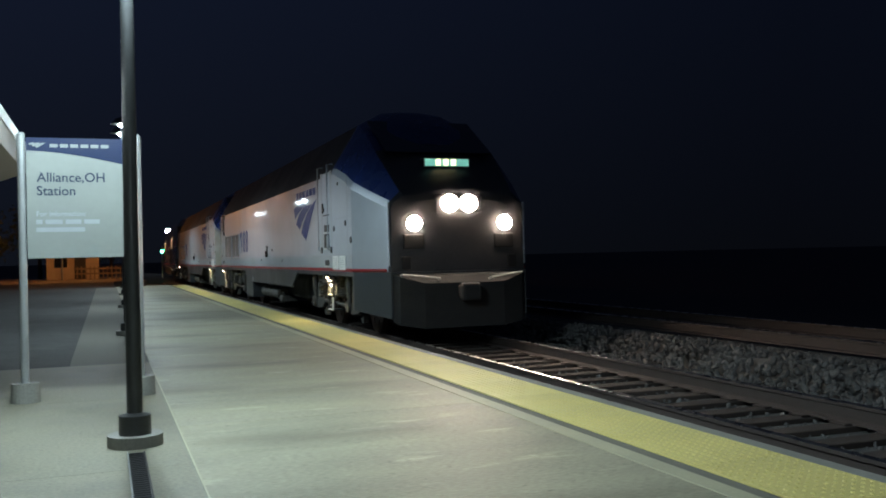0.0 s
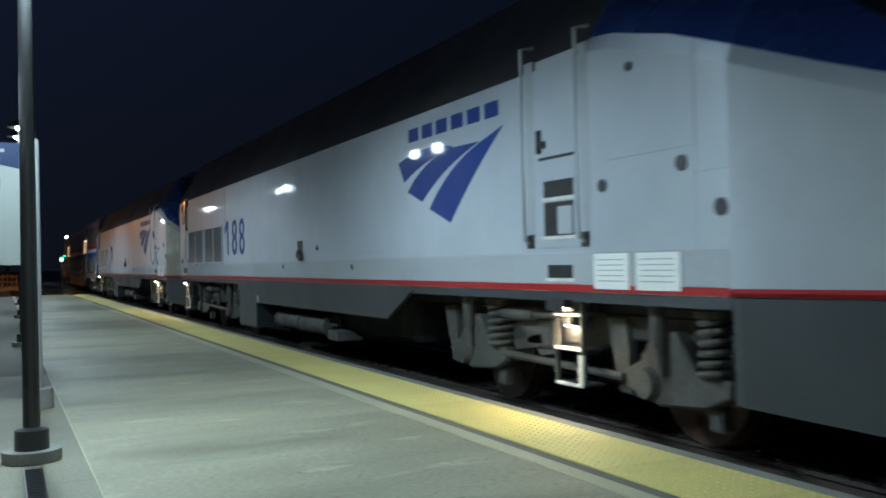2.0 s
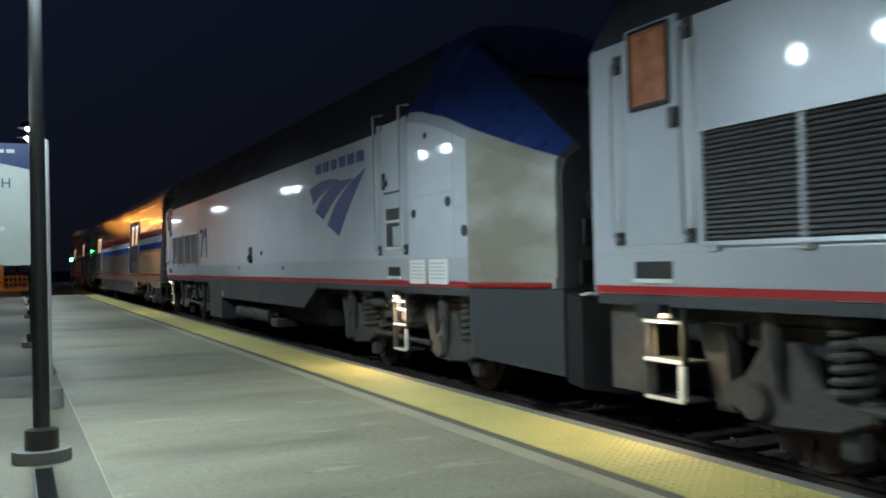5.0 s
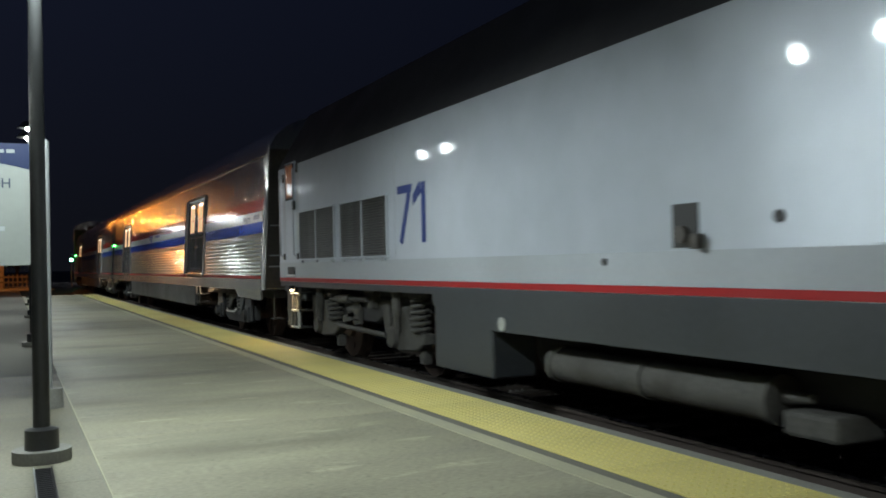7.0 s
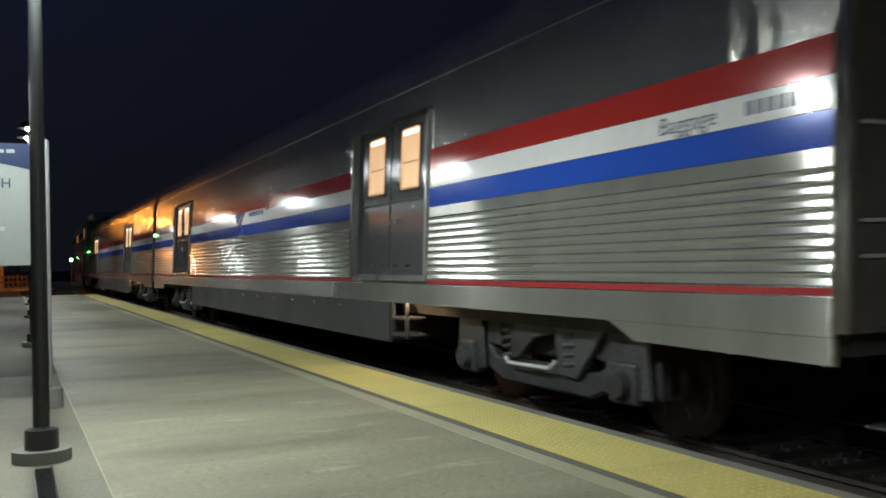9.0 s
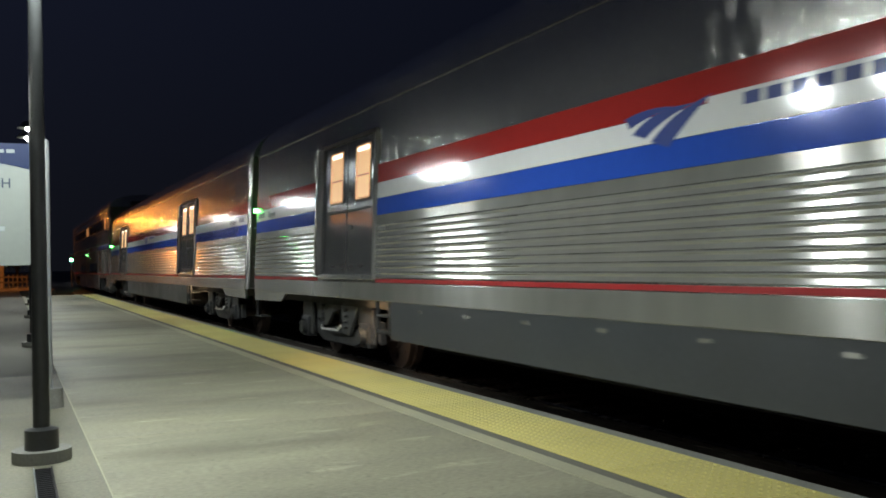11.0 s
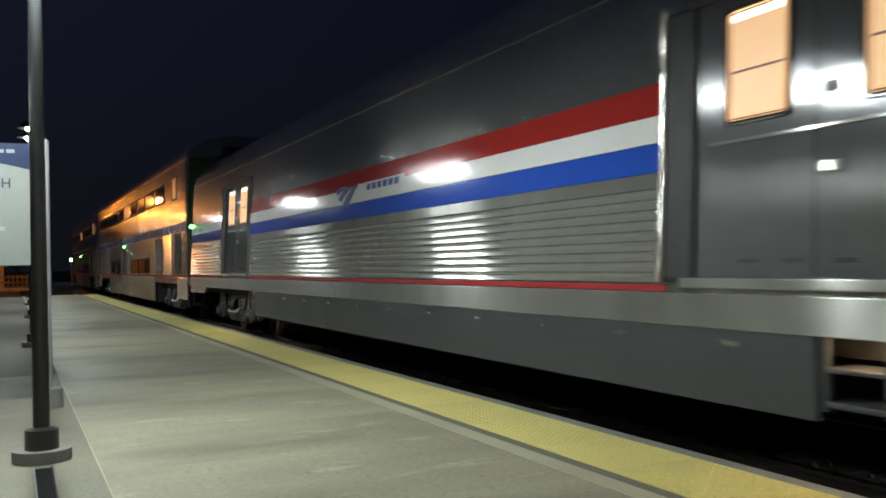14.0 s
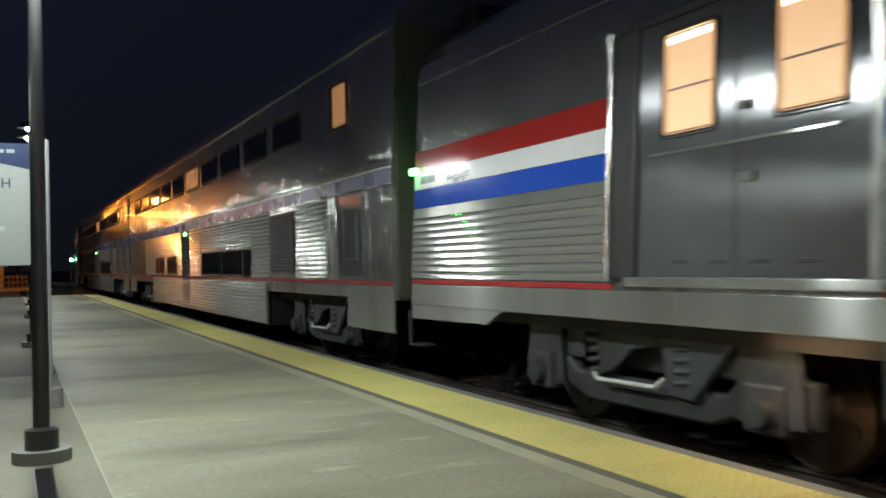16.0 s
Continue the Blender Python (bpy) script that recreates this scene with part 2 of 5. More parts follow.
M_LEAF = material("night_foliage", (0.06, 0.085, 0.035), 0.7, vary=0.4, scale=3, fine=20, bump=0.2)
M_BARK = material("bark", (0.07, 0.055, 0.04), 0.9, vary=0.3, scale=6, fine=40, bump=0.5)
M_IRON = material("cast_iron_grate", (0.03, 0.03, 0.032), 0.6, 0.5, vary=0.3, scale=8, fine=60, bump=0.2)

# ---- mesh helpers ----


def mesh_of(bm, name, mats, smooth=False):
    me = bpy.data.meshes.new(name)
    bm.normal_update()
    bm.to_mesh(me)
    bm.free()
    for m in (mats if isinstance(mats, (list, tuple)) else [mats]):
        me.materials.append(m)
    if smooth:
        me.polygons.foreach_set("use_smooth", [True] * len(me.polygons))
        me.set_sharp_from_angle(angle=radians(16))
    return me


def part(name, bm, mats, parent=None, label="", m=None, smooth=False):
    ob = new(name, mesh_of(bm, name, mats, smooth))
    if parent is not None:
        ob.parent = parent
    if m is not None:
        ob.matrix_basis = m
    if label:
        tagged(ob, label)
    return ob


def thing(name, label, category, group="", kind="", m=None):
    ob = new(name)
    ob.empty_display_size = 0.3
    if m is not None:
        ob.matrix_basis = m
    return tagged(ob, label, category, group, kind)


def box(x0, x1, y0, y1, z0, z1, bevel=0.0, bm=None):
    own = bm is None
    bm = bm or bmesh.new()
    vs = [bm.verts.new((x, y, z)) for x in (x0, x1) for y in (y0, y1) for z in (z0, z1)]
    fs = [bm.faces.new([vs[i] for i in f]) for f in ((0, 1, 3, 2), (4, 6, 7, 5), (0, 4, 5, 1), (2, 3, 7, 6), (0, 2, 6, 4), (1, 5, 7, 3))]
    if bevel:
        es = {e for f in fs for e in f.edges}
        bmesh.ops.bevel(bm, geom=list(es), offset=bevel, segments=2, affect="EDGES", profile=0.5)
    return bm


def prism(outline, x0, x1, bm=None, bevel=0.0):
    """An outline of (y, z) pairs, thick from x0 to x1."""
    bm = bm or bmesh.new()
    a = [bm.verts.new((x0, y, z)) for y, z in outline]
    b = [bm.verts.new((x1, y, z)) for y, z in outline]
    n = len(outline)
    fs = [bm.faces.new(a), bm.faces.new(b[::-1])]
    for i in range(n):
        fs.append(bm.faces.new((a[i], b[i], b[(i + 1) % n], a[(i + 1) % n])))
    bmesh.ops.recalc_face_normals(bm, faces=fs)
    if bevel:
        es = {e for f in fs[:2] for e in f.edges}
        bmesh.ops.bevel(bm, geom=list(es), offset=bevel, segments=1, affect="EDGES")
    return bm


def tube(p, q, r0, r1=None, seg=14, bm=None):
    bm = bm or bmesh.new()
    p, q = Vector(p), Vector(q)
    m = Matrix.Translation((p + q) / 2) @ (q - p).to_track_quat("Z", "Y").to_matrix().to_4x4()
    bmesh.ops.create_cone(bm, cap_ends=True, segments=seg, radius1=r0, radius2=r0 if r1 is None else r1, depth=(q - p).length, matrix=m)
    return bm


def bent(points, r, seg=8, bm=None):
    """A bent round bar along points."""
    bm = bm or bmesh.new()
    pts = [Vector(p) for p in points]
    rings = []
    for i, p in enumerate(pts):
        d = (pts[min(i + 1, len(pts) - 1)] - pts[max(i - 1, 0)]).normalized()
        m = Matrix.Translation(p) @ d.to_track_quat("Z", "Y").to_matrix().to_4x4()
        rings.append([bm.verts.new(m @ Vector((r * math.cos(a), r * math.sin(a), 0))) for a in [2 * math.pi * k / seg for k in range(seg)]])
    for a, b in zip(rings, rings[1:]):
        for k in range(seg):
            bm.faces.new((a[k], a[(k + 1) % seg], b[(k + 1) % seg], b[k]))
    bm.faces.new(rings[0][::-1])
    bm.faces.new(rings[-1])
    return bm


def loft(sections, roof_from=None, bm=None):
    """Closed rings of (x, z) at each y, skinned; faces above roof_from(y) take the second material."""
    bm = bm or bmesh.new()
    rings = [[bm.verts.new((x, y, z)) for x, z in ring] for y, ring in sections]
    n = len(rings[0])
    fs = []
    for a, b in zip(rings, rings[1:]):
        for k in range(n):
            fs.append(bm.faces.new((a[k], a[(k + 1) % n], b[(k + 1) % n], b[k])))
    fs += [bm.faces.new(rings[0][::-1]), bm.faces.new(rings[-1])]
    bmesh.ops.recalc_face_normals(bm, faces=fs)
    if roof_from:
        for f in fs:
            c = f.calc_center_median()
            if c.z > roof_from(c.y) and len(f.verts) == 4:
                f.material_index = 1
    return bm


def text_mesh(body, size, depth, mats, name, parent, m, label="", bold=0.0, shear=0.0, space=1.0, stretch=1.0):
    cu = bpy.data.curves.new(name, "FONT")
    cu.body, cu.size, cu.extrude, cu.offset, cu.shear, cu.space_character = body, size, depth, bold, shear, space
    cu.resolution_u = 3
    tmp = bpy.data.objects.new(name, cu)
    me = bpy.data.meshes.new_from_object(tmp)
    bpy.data.objects.remove(tmp)
    bpy.data.curves.remove(cu)
    if stretch != 1.0:
        me.transform(Matrix.Diagonal((stretch, 1, 1, 1)))
    me.materials.clear()
    me.materials.append(mats)
    me.name = name
    ob = new(name, me)
    ob.parent = parent
    ob.matrix_basis = m
    if label:
        tagged(ob, label)
    return ob


def flat_on_side(x, y, z):
    """A frame on the side that faces the platform: its x runs forward along the train, its y up."""
    m = Matrix(((0, 0, -1, x), (-1, 0, 0, y), (0, 1, 0, z), (0, 0, 0, 1)))
    return m
# ---- the ground, platform and track ----
RAIL_Z = -0.203
NEAR_RAIL, FAR_RAIL = 4.7815, 6.2865
TRACK_X = (NEAR_RAIL + FAR_RAIL) / 2
STRAIGHT_END, RADIUS = 60.0, 300.0


def path(s):
    """Where the track's middle is, s metres along it: x, y, and the heading to the right."""
    if s <= STRAIGHT_END:
        return TRACK_X, s, 0.0
    a = (s - STRAIGHT_END) / RADIUS
    return TRACK_X + RADIUS * (1 - math.cos(a)), STRAIGHT_END + RADIUS * math.sin(a), a


def sheet(name, x0, x1, y0, y1, z, mat, label, category, depth=0.0, nx=1, ny=1):
    ob = part(name, box(x0, x1, y0, y1, z - max(depth, 0.02), z), mat)
    return tagged(ob, label, category, kind="structure")


sheet("ground", -1500, 1500, -1500, 1500, -0.62, M_SOIL, "dark bare soil round the railway", "ground", 0.4)
PLAT_Y0, PLAT_Y1 = -16.0, 47.6
EDGE_X, YELLOW_X1, YELLOW_X0, SEAM_X = 3.83, 3.70, 3.08, 0.478

platform = thing("platform", "grey broomed concrete platform slabs with stained surface", "platform", kind="structure")
part("foundation", box(-0.9, EDGE_X - 0.02, PLAT_Y0, PLAT_Y1, -0.63, -0.11), M_EDGE, platform)
slab_len = 4.6
n_slab = 14
bm_slab = box(SEAM_X + 0.001, YELLOW_X0 - 0.24, 0.002, slab_len - 0.002, -0.11, 0.0, 0.004)
slab_me = mesh_of(bm_slab, "slab", M_CONCRETE)
for i in range(n_slab):
    o = new("slab", slab_me)
    o.parent = platform
    o.matrix_basis = pose(0, PLAT_Y0 + i * slab_len, 0)
part("joint_filler", box(SEAM_X - 0.9, YELLOW_X1, PLAT_Y0, PLAT_Y1, -0.11, -0.012), M_JOINT, platform)
bm_p = box(YELLOW_X0 - 0.235, YELLOW_X0 - 0.105, 0.004, slab_len - 0.004, -0.011, 0.002, 0.004)
me_p = mesh_of(bm_p, "border_strip", M_BORDER)
bm_e = box(YELLOW_X1 + 0.004, EDGE_X, 0.003, slab_len - 0.003, -0.30, 0.0, 0.012)
me_e = mesh_of(bm_e, "edge_beam", M_EDGE)
for i in range(n_slab):
    for me, nm in ((me_p, "border_strip"), (me_e, "edge_beam")):
        o = new(nm, me)
        o.parent = platform
        o.matrix_basis = pose(0, PLAT_Y0 + i * slab_len, 0)
# the paler walk beside the platform, then asphalt
apron = thing("pavement", "pale worn concrete walk beside the lamp posts", "pavement", kind="structure")
me_a = mesh_of(box(-1.85, SEAM_X - 0.001, 0.001, 2.999, -0.12, -0.002, 0.004), "slab", M_PALE)
me_w = mesh_of(box(-6.0, -1.858, 0.004, 2.996, -0.12, -0.004, 0.006), "slab", M_PALE)
for i in range(9):
    for me in (me_a, me_w):
        o = new("slab", me)
        o.parent = apron
        o.matrix_basis = pose(0, -15.3 + i * 3.0, 0)
part("foundation", box(-6.2, -0.91, -15, 11.7, -0.63, -0.13), M_EDGE, apron)
sheet("car_park", -40, SEAM_X - 0.01, 11.71, 62, -0.03, M_ASPHALT, "dark old asphalt yard beside the platform", "asphalt", 0.5)
sheet("road", -60, 2.5, 62.1, 84, -0.02, M_SAND, "bare sandy yard beyond the platform end", "yard", 0.4)

part("mortar_line", box(SEAM_X - 0.005, SEAM_X + 0.004, PLAT_Y0, 11.7, -0.01, 0.0015), M_BORDER, platform)
# ballast beds
for nm, xc in (("ballast_bed", TRACK_X), ("ballast_bed", TRACK_X + 4.6)):
    sec = [(xc - 1.72, -0.63), (xc - 1.70, -0.47), (xc - 1.3, -0.44), (xc + 1.3, -0.44), (xc + 2.0, -0.47), (xc + 2.4, -0.63)]
    up = 0.0 if xc < 7 else 0.16
    secs = []
    for k in range(0, 90):
        s = -40 + k * 2.0
        px, py, a = path(s)
        secs.append((s, px - TRACK_X, py, a))
    bm = bmesh.new()
    rings = []
    for s, dx, py, a in secs:
        rings.append([bm.verts.new((x + dx, py - (x - xc) * math.sin(a), z + (up if z > -0.6 else 0))) for x, z in sec])
    for a, b in zip(rings, rings[1:]):
        for k in range(len(sec) - 1):
            bm.faces.new((a[k], a[k + 1], b[k + 1], b[k]))
    bmesh.ops.recalc_face_normals(bm, faces=bm.faces[:])
    tagged(part(nm, bm, M_BALLAST), "dark crushed stone bed under the rails", "ballast", kind="structure")


def rail_line(xc, up, name):
    prof = [(-0.075, -0.18), (0.075, -0.18), (0.07, -0.165), (0.012, -0.145), (0.012, -0.045), (0.036, -0.035), (0.036, -0.004), (0.028, 0.0),
            (-0.028, 0.0), (-0.036, -0.004), (-0.036, -0.035), (-0.012, -0.045), (-0.012, -0.145), (-0.07, -0.165)]
    bm = bmesh.new()
    rings = []
    for k in range(0, 85):
        px, py, a = path(-40 + k * 2.0)
        off = xc - TRACK_X
        rings.append([bm.verts.new((px + (off + x) * math.cos(a), py - (off + x) * math.sin(a), RAIL_Z + up + z)) for x, z in prof])
    n = len(prof)
    for a, b in zip(rings, rings[1:]):
        for k in range(n):
            f = bm.faces.new((a[k], a[(k + 1) % n], b[(k + 1) % n], b[k]))
            if k in (6, 7, 8):
                f.material_index = 1
    bm.faces.new(rings[0])
    bm.faces.new(rings[-1][::-1])
    bmesh.ops.recalc_face_normals(bm, faces=bm.faces[:])
    return tagged(part(name, bm, [M_RAIL, M_RAILTOP]), "rusty steel rail with a polished head", "rail", "rails", "structure")


for xc, up in ((NEAR_RAIL, 0), (FAR_RAIL, 0), (NEAR_RAIL + 4.6, 0.16), (FAR_RAIL + 4.6, 0.16)):
    rail_line(xc, up, "rail")
ties = thing("track_ties", "dark creosoted timber ties under the rails", "railway ties", kind="structure")
tie_me = mesh_of(box(-1.3, 1.3, -0.115, 0.115, -0.36, -0.182, 0.012), "tie", M_TIE)
plate_me = mesh_of(box(-0.16, 0.16, -0.09, 0.09, -0.182, -0.168, 0.004), "tie_plate", M_RAIL)
for k in range(150):
    px, py, a = path(-12 + k * 0.53)
    o = new("tie", tie_me)
    o.parent = ties
    o.matrix_basis = pose(px + random.uniform(-0.04, 0.04), py, RAIL_Z + random.uniform(-0.008, 0.0), 0, 0, -math.degrees(a) + random.uniform(-1, 1))
    if py < 25:
        for dx in (NEAR_RAIL - TRACK_X, FAR_RAIL - TRACK_X):
            o = new("tie_plate", plate_me)
            o.parent = ties
            o.matrix_basis = pose(px + dx, py, RAIL_Z)


def stones(name, count, where, size, seed, label):
    rnd = random.Random(seed)
    base = bmesh.new()
    bmesh.ops.create_icosphere(base, subdivisions=1, radius=1)
    bv = [tuple(v.co) for v in base.verts]
    bf = [tuple(v.index for v in f.verts) for f in base.faces]
    base.free()
    vs, fs = [], []
    for _ in range(count):
        x, y, z = where(rnd)
        s = rnd.uniform(*size)
        m = Euler([rnd.uniform(0, 6.28) for _ in range(3)]).to_matrix() @ Matrix.Diagonal((s, s * rnd.uniform(0.6, 0.9), s * rnd.uniform(0.5, 0.8)))
        o = len(vs)
        for p in bv:
            q = m @ (Vector(p) * rnd.uniform(0.65, 1.2))
            vs.append((x + q.x, y + q.y, z + q.z))
        fs += [tuple(i + o for i in f) for f in bf]
    me = bpy.data.meshes.new(name)
    me.from_pydata(vs, [], fs)
    me.materials.append(M_STONE)
    return tagged(new(name, me), label, "stones", kind="stuff")


def between(rnd):
    y = 1.5 + 40 * rnd.random() ** 1.6
    return rnd.choice([rnd.uniform(TRACK_X - 0.68, TRACK_X + 0.68), rnd.uniform(TRACK_X + 0.8, TRACK_X + 2.0), rnd.uniform(TRACK_X - 1.6, TRACK_X - 0.85)]), y, -0.43 + rnd.uniform(-0.02, 0.015)


def berm(rnd):
    y = 1.5 + 38 * rnd.random() ** 1.4
    x = rnd.uniform(7.75, 9.0)
    return x, y, -0.60 + 0.33 * min(1, (x - 7.7) / 0.75) + rnd.uniform(-0.04, 0.04)


stones("ballast_stones", 9000, between, (0.018, 0.040), 3, "loose grey crushed stones between dark ties")
stones("heaped_stones", 6500, berm, (0.025, 0.07), 4, "heap of rough grey stones beside the rails")
# ---- rolling stock: local y runs back along the train, z up from the rail heads, the platform on the side of -x ----
LOCO_W, CAR_W = 1.545, 1.575


def wheelset(parent, y, r, gauge_half=0.7525):
    bm = bmesh.new()
    for s in (-1, 1):
        x = s * gauge_half
        tube((x - 0.065, 0, 0), (x + 0.065, 0, 0), r, seg=36, bm=bm)
        tube((x - s * 0.035 - 0.02, 0, 0), (x - s * 0.035 + 0.02 - s * 0.06, 0, 0), r + 0.026, seg=36, bm=bm)
        tube((x + s * 0.06, 0, 0), (x + s * 0.12, 0, 0), r * 0.42, r * 0.36, seg=20, bm=bm)
        for k in range(6):
            a = k * math.pi / 3
            tube((x + s * 0.055, 0.66 * r * math.cos(a), 0.66 * r * math.sin(a)), (x + s * 0.078, 0.66 * r * math.cos(a), 0.66 * r * math.sin(a)), 0.05, seg=8, bm=bm)
    tube((-1.1, 0, 0), (1.1, 0, 0), 0.085, seg=14, bm=bm)
    return part("wheelset", bm, M_WHEEL, parent, m=pose(0, y, r), smooth=True)


def coil(x, y, z0, z1, r, turns, bm, wire=0.022):
    n = turns * 12
    return bent([(x + r * math.cos(i * math.pi / 6), y + r * math.sin(i * math.pi / 6), z0 + (z1 - z0) * i / n) for i in range(n + 1)], wire, 6, bm)


def loco_truck(parent, yc):
    base = 1.50
    for s in (-1, 1):
        X = s * 1.20
        lo, hi = sorted((X - s * 0.10, X + s * 0.02))
        fr = [(yc - 2.3, 1.02), (yc - 2.3, 0.86), (yc - 1.0, 0.80), (yc - 0.6, 0.66), (yc + 0.6, 0.66), (yc + 1.0, 0.80), (yc + 1.7, 0.86), (yc + 1.7, 1.02)]
        frame_ob = part("truck_frame", prism(fr, lo, hi, bevel=0.02), M_DARK, parent, "dark cast truck frame")
        for k in (-1, 1):
            y = yc + k * base
            lo, hi = sorted((X - s * 0.02, X + s * 0.13))
            arm = prism([(y + 0.30, 0.60), (y + 0.28, 0.46), (y - 0.10, 0.36), (y - 0.62, 0.40), (y - 0.86, 0.50), (y - 0.86, 0.62), (y - 0.50, 0.66), (y - 0.30, 0.92), (y - 0.05, 0.92), (y + 0.12, 0.68)], lo, hi, bevel=0.02)
            ax = part("axle_box", arm, M_DUST, frame_ob, "dusty grey cast axle arm")
            part("axle_cap", tube((X + s * 0.12, y, 0.52), (X + s * 0.19, y, 0.52), 0.14, 0.11, seg=18), M_DUST, ax)
            part("coil_spring", coil(X + s * 0.08, y - 0.68, 0.62, 1.05, 0.105, 6, None, 0.026), M_DUST, frame_ob, "steel coil spring", smooth=True)
            part("spring_seat", tube((X + s * 0.08, y - 0.68, 1.04), (X + s * 0.08, y - 0.68, 1.09), 0.14, seg=16), M_DUST, frame_ob)
            bm = tube((X + s * 0.17, y - 0.20, 0.60), (X + s * 0.17, y - 0.16, 1.12), 0.035, seg=12)
            tube((X + s * 0.17, y - 0.18, 0.80), (X + s * 0.17, y - 0.16, 1.12), 0.058, seg=12, bm=bm)
            tube((X + s * 0.17, y - 0.16, 1.10), (X + s * 0.17, y - 0.16, 1.13), 0.085, seg=12, bm=bm)
            part("damper", bm, M_DUST, frame_ob, "dusty grey vertical damper", smooth=True)
            lo, hi = sorted((X - s * 0.05, X + s * 0.06))
            part("brake_shoe", box(lo, hi, y - 0.70, y - 0.56, 0.24, 0.42, 0.02), M_DUST, frame_ob)
            part("guard_plate", prism([(y + 0.36, 0.98), (y + 0.62, 0.98), (y + 0.44, 0.40), (y + 0.30, 0.40)], lo, hi), M_DUST, frame_ob)
        bm = bent([(X + s * 0.10, yc - 1.15, 0.53), (X + s * 0.12, yc, 0.56), (X + s * 0.10, yc + 0.75, 0.57)], 0.035, 8)
        part("traction_rod", bm, M_DUST, frame_ob, smooth=True)
        bm = tube((X + s * 0.12, yc - 0.55, 0.98), (X + s * 0.12, yc + 0.75, 0.96), 0.04, seg=12)
        tube((X + s * 0.12, yc + 0.1, 0.97), (X + s * 0.12, yc + 0.62, 0.96), 0.065, seg=12, bm=bm)
        part("yaw_damper", bm, M_DUST, frame_ob, smooth=True)
        lo, hi = sorted((X - s * 0.05, X + s * 0.10))
        part("damper_bracket", prism([(yc - 0.72, 1.10), (yc - 0.36, 1.10), (yc - 0.48, 0.86), (yc - 0.64, 0.86)], lo, hi), M_DUST, frame_ob)
        lo2, hi2 = sorted((X + s * 0.03, X + s * 0.07))
        part("side_plate", prism([(yc + 0.72, 1.00), (yc - 0.06, 1.04), (yc - 0.12, 0.62), (yc + 0.12, 0.58)], lo2, hi2, bevel=0.01), M_DUST, frame_ob)
        part("brake_cylinder", box(lo, hi, yc - 0.10, yc + 0.34, 0.66, 0.86, 0.04), M_DUST, frame_ob)
        part("brake_lever", prism([(yc + 0.05, 0.80), (yc + 0.55, 0.70), (yc + 0.50, 0.62), (yc + 0.05, 0.68)], lo, hi), M_DUST, frame_ob)
    part("truck_bolster", box(-1.08, 1.08, yc - 0.5, yc + 0.5, 0.62, 1.0, 0.03), M_DARK, parent)
    return [wheelset(parent, yc + k * base, 0.508) for k in (-1, 1)]


def loco_section(w, hs, wr, hr, top, sill=1.2):
    right = [(w, sill), (w, 1.55), (w, hs - 0.12), (w - 0.05, hs), (wr, hr), (wr * 0.55, top - 0.04), (wr * 0.2, top)]
    return right + [(-x, z) for x, z in right[::-1]]


def side_box(u0, u1, z0, z1, proud=0.012, thick=0.03, X=LOCO_W, bevel=0.004):
    a, b = min(u0, u1), max(u0, u1)
    return box(-X - proud, -X - proud + thick, a, b, z0, z1, bevel)


def fan(parent, u_tip, z_tip, scale, X, mat, label):
    """The three swept blades of the emblem, as curved plates."""
    blades = [(((0.0, 0.0), (0.64, -0.40), (1.12, -0.84)), ((0.40, -0.09), (1.13, -0.24), (1.62, -0.67))),
              (((0.46, -0.09), (1.31, -0.265), (1.80, -0.58)), ((1.05, -0.08), (1.78, -0.135), (2.19, -0.45))),
              (((1.05, -0.08), (1.72, -0.13), (2.28, -0.33)), ((1.06, -0.06), (1.75, 0.05), (2.44, -0.10)))]
    made = []

    def curve(p, c, q):
        return [(-((1 - t) ** 2 * p[0] + 2 * t * (1 - t) * c[0] + t * t * q[0]), (1 - t) ** 2 * p[1] + 2 * t * (1 - t) * c[1] + t * t * q[1]) for t in [i / 12 for i in range(13)]]
    for k, (one, two) in enumerate(blades):
        lo, hi = curve(*one), curve(*two)
        if k == 0:
            lo, hi = [(0.0, 0.0)] + lo, [(0.0, 0.001)] + hi
        bm = bmesh.new()
        rows = [(bm.verts.new((-X - 0.004, u_tip - x * scale, z_tip + z * scale)), bm.verts.new((-X - 0.004, u_tip - p * scale, z_tip + q * scale))) for (x, z), (p, q) in zip(lo, hi)]
        for (a, b), (c, d) in zip(rows, rows[1:]):
            bm.faces.new((a, b, d, c))
        bmesh.ops.recalc_face_normals(bm, faces=bm.faces[:])
        ex = bmesh.ops.extrude_face_region(bm, geom=bm.faces[:])
        bmesh.ops.translate(bm, vec=(0.006, 0, 0), verts=[g for g in ex["geom"] if isinstance(g, bmesh.types.BMVert)])
        made.append(part("emblem_blade", bm, mat, parent, label))
    return made


def bars(parent, name, mat, X, u0, u1, z0, z1, count, rise=0.0, gap=0.25, label=""):
    """Plain bars in place of lettering; u0 is the end nearer the rear."""
    step = (u1 - u0) / count
    for i in range(count):
        a, b = u0 + i * step, u0 + (i + 1 - gap) * step
        dz = rise * (i + 0.5) / count
        part(name, box(-X - 0.006, -X + 0.004, min(a, b), max(a, b), z0 + dz, z1 + dz), mat, parent, label)


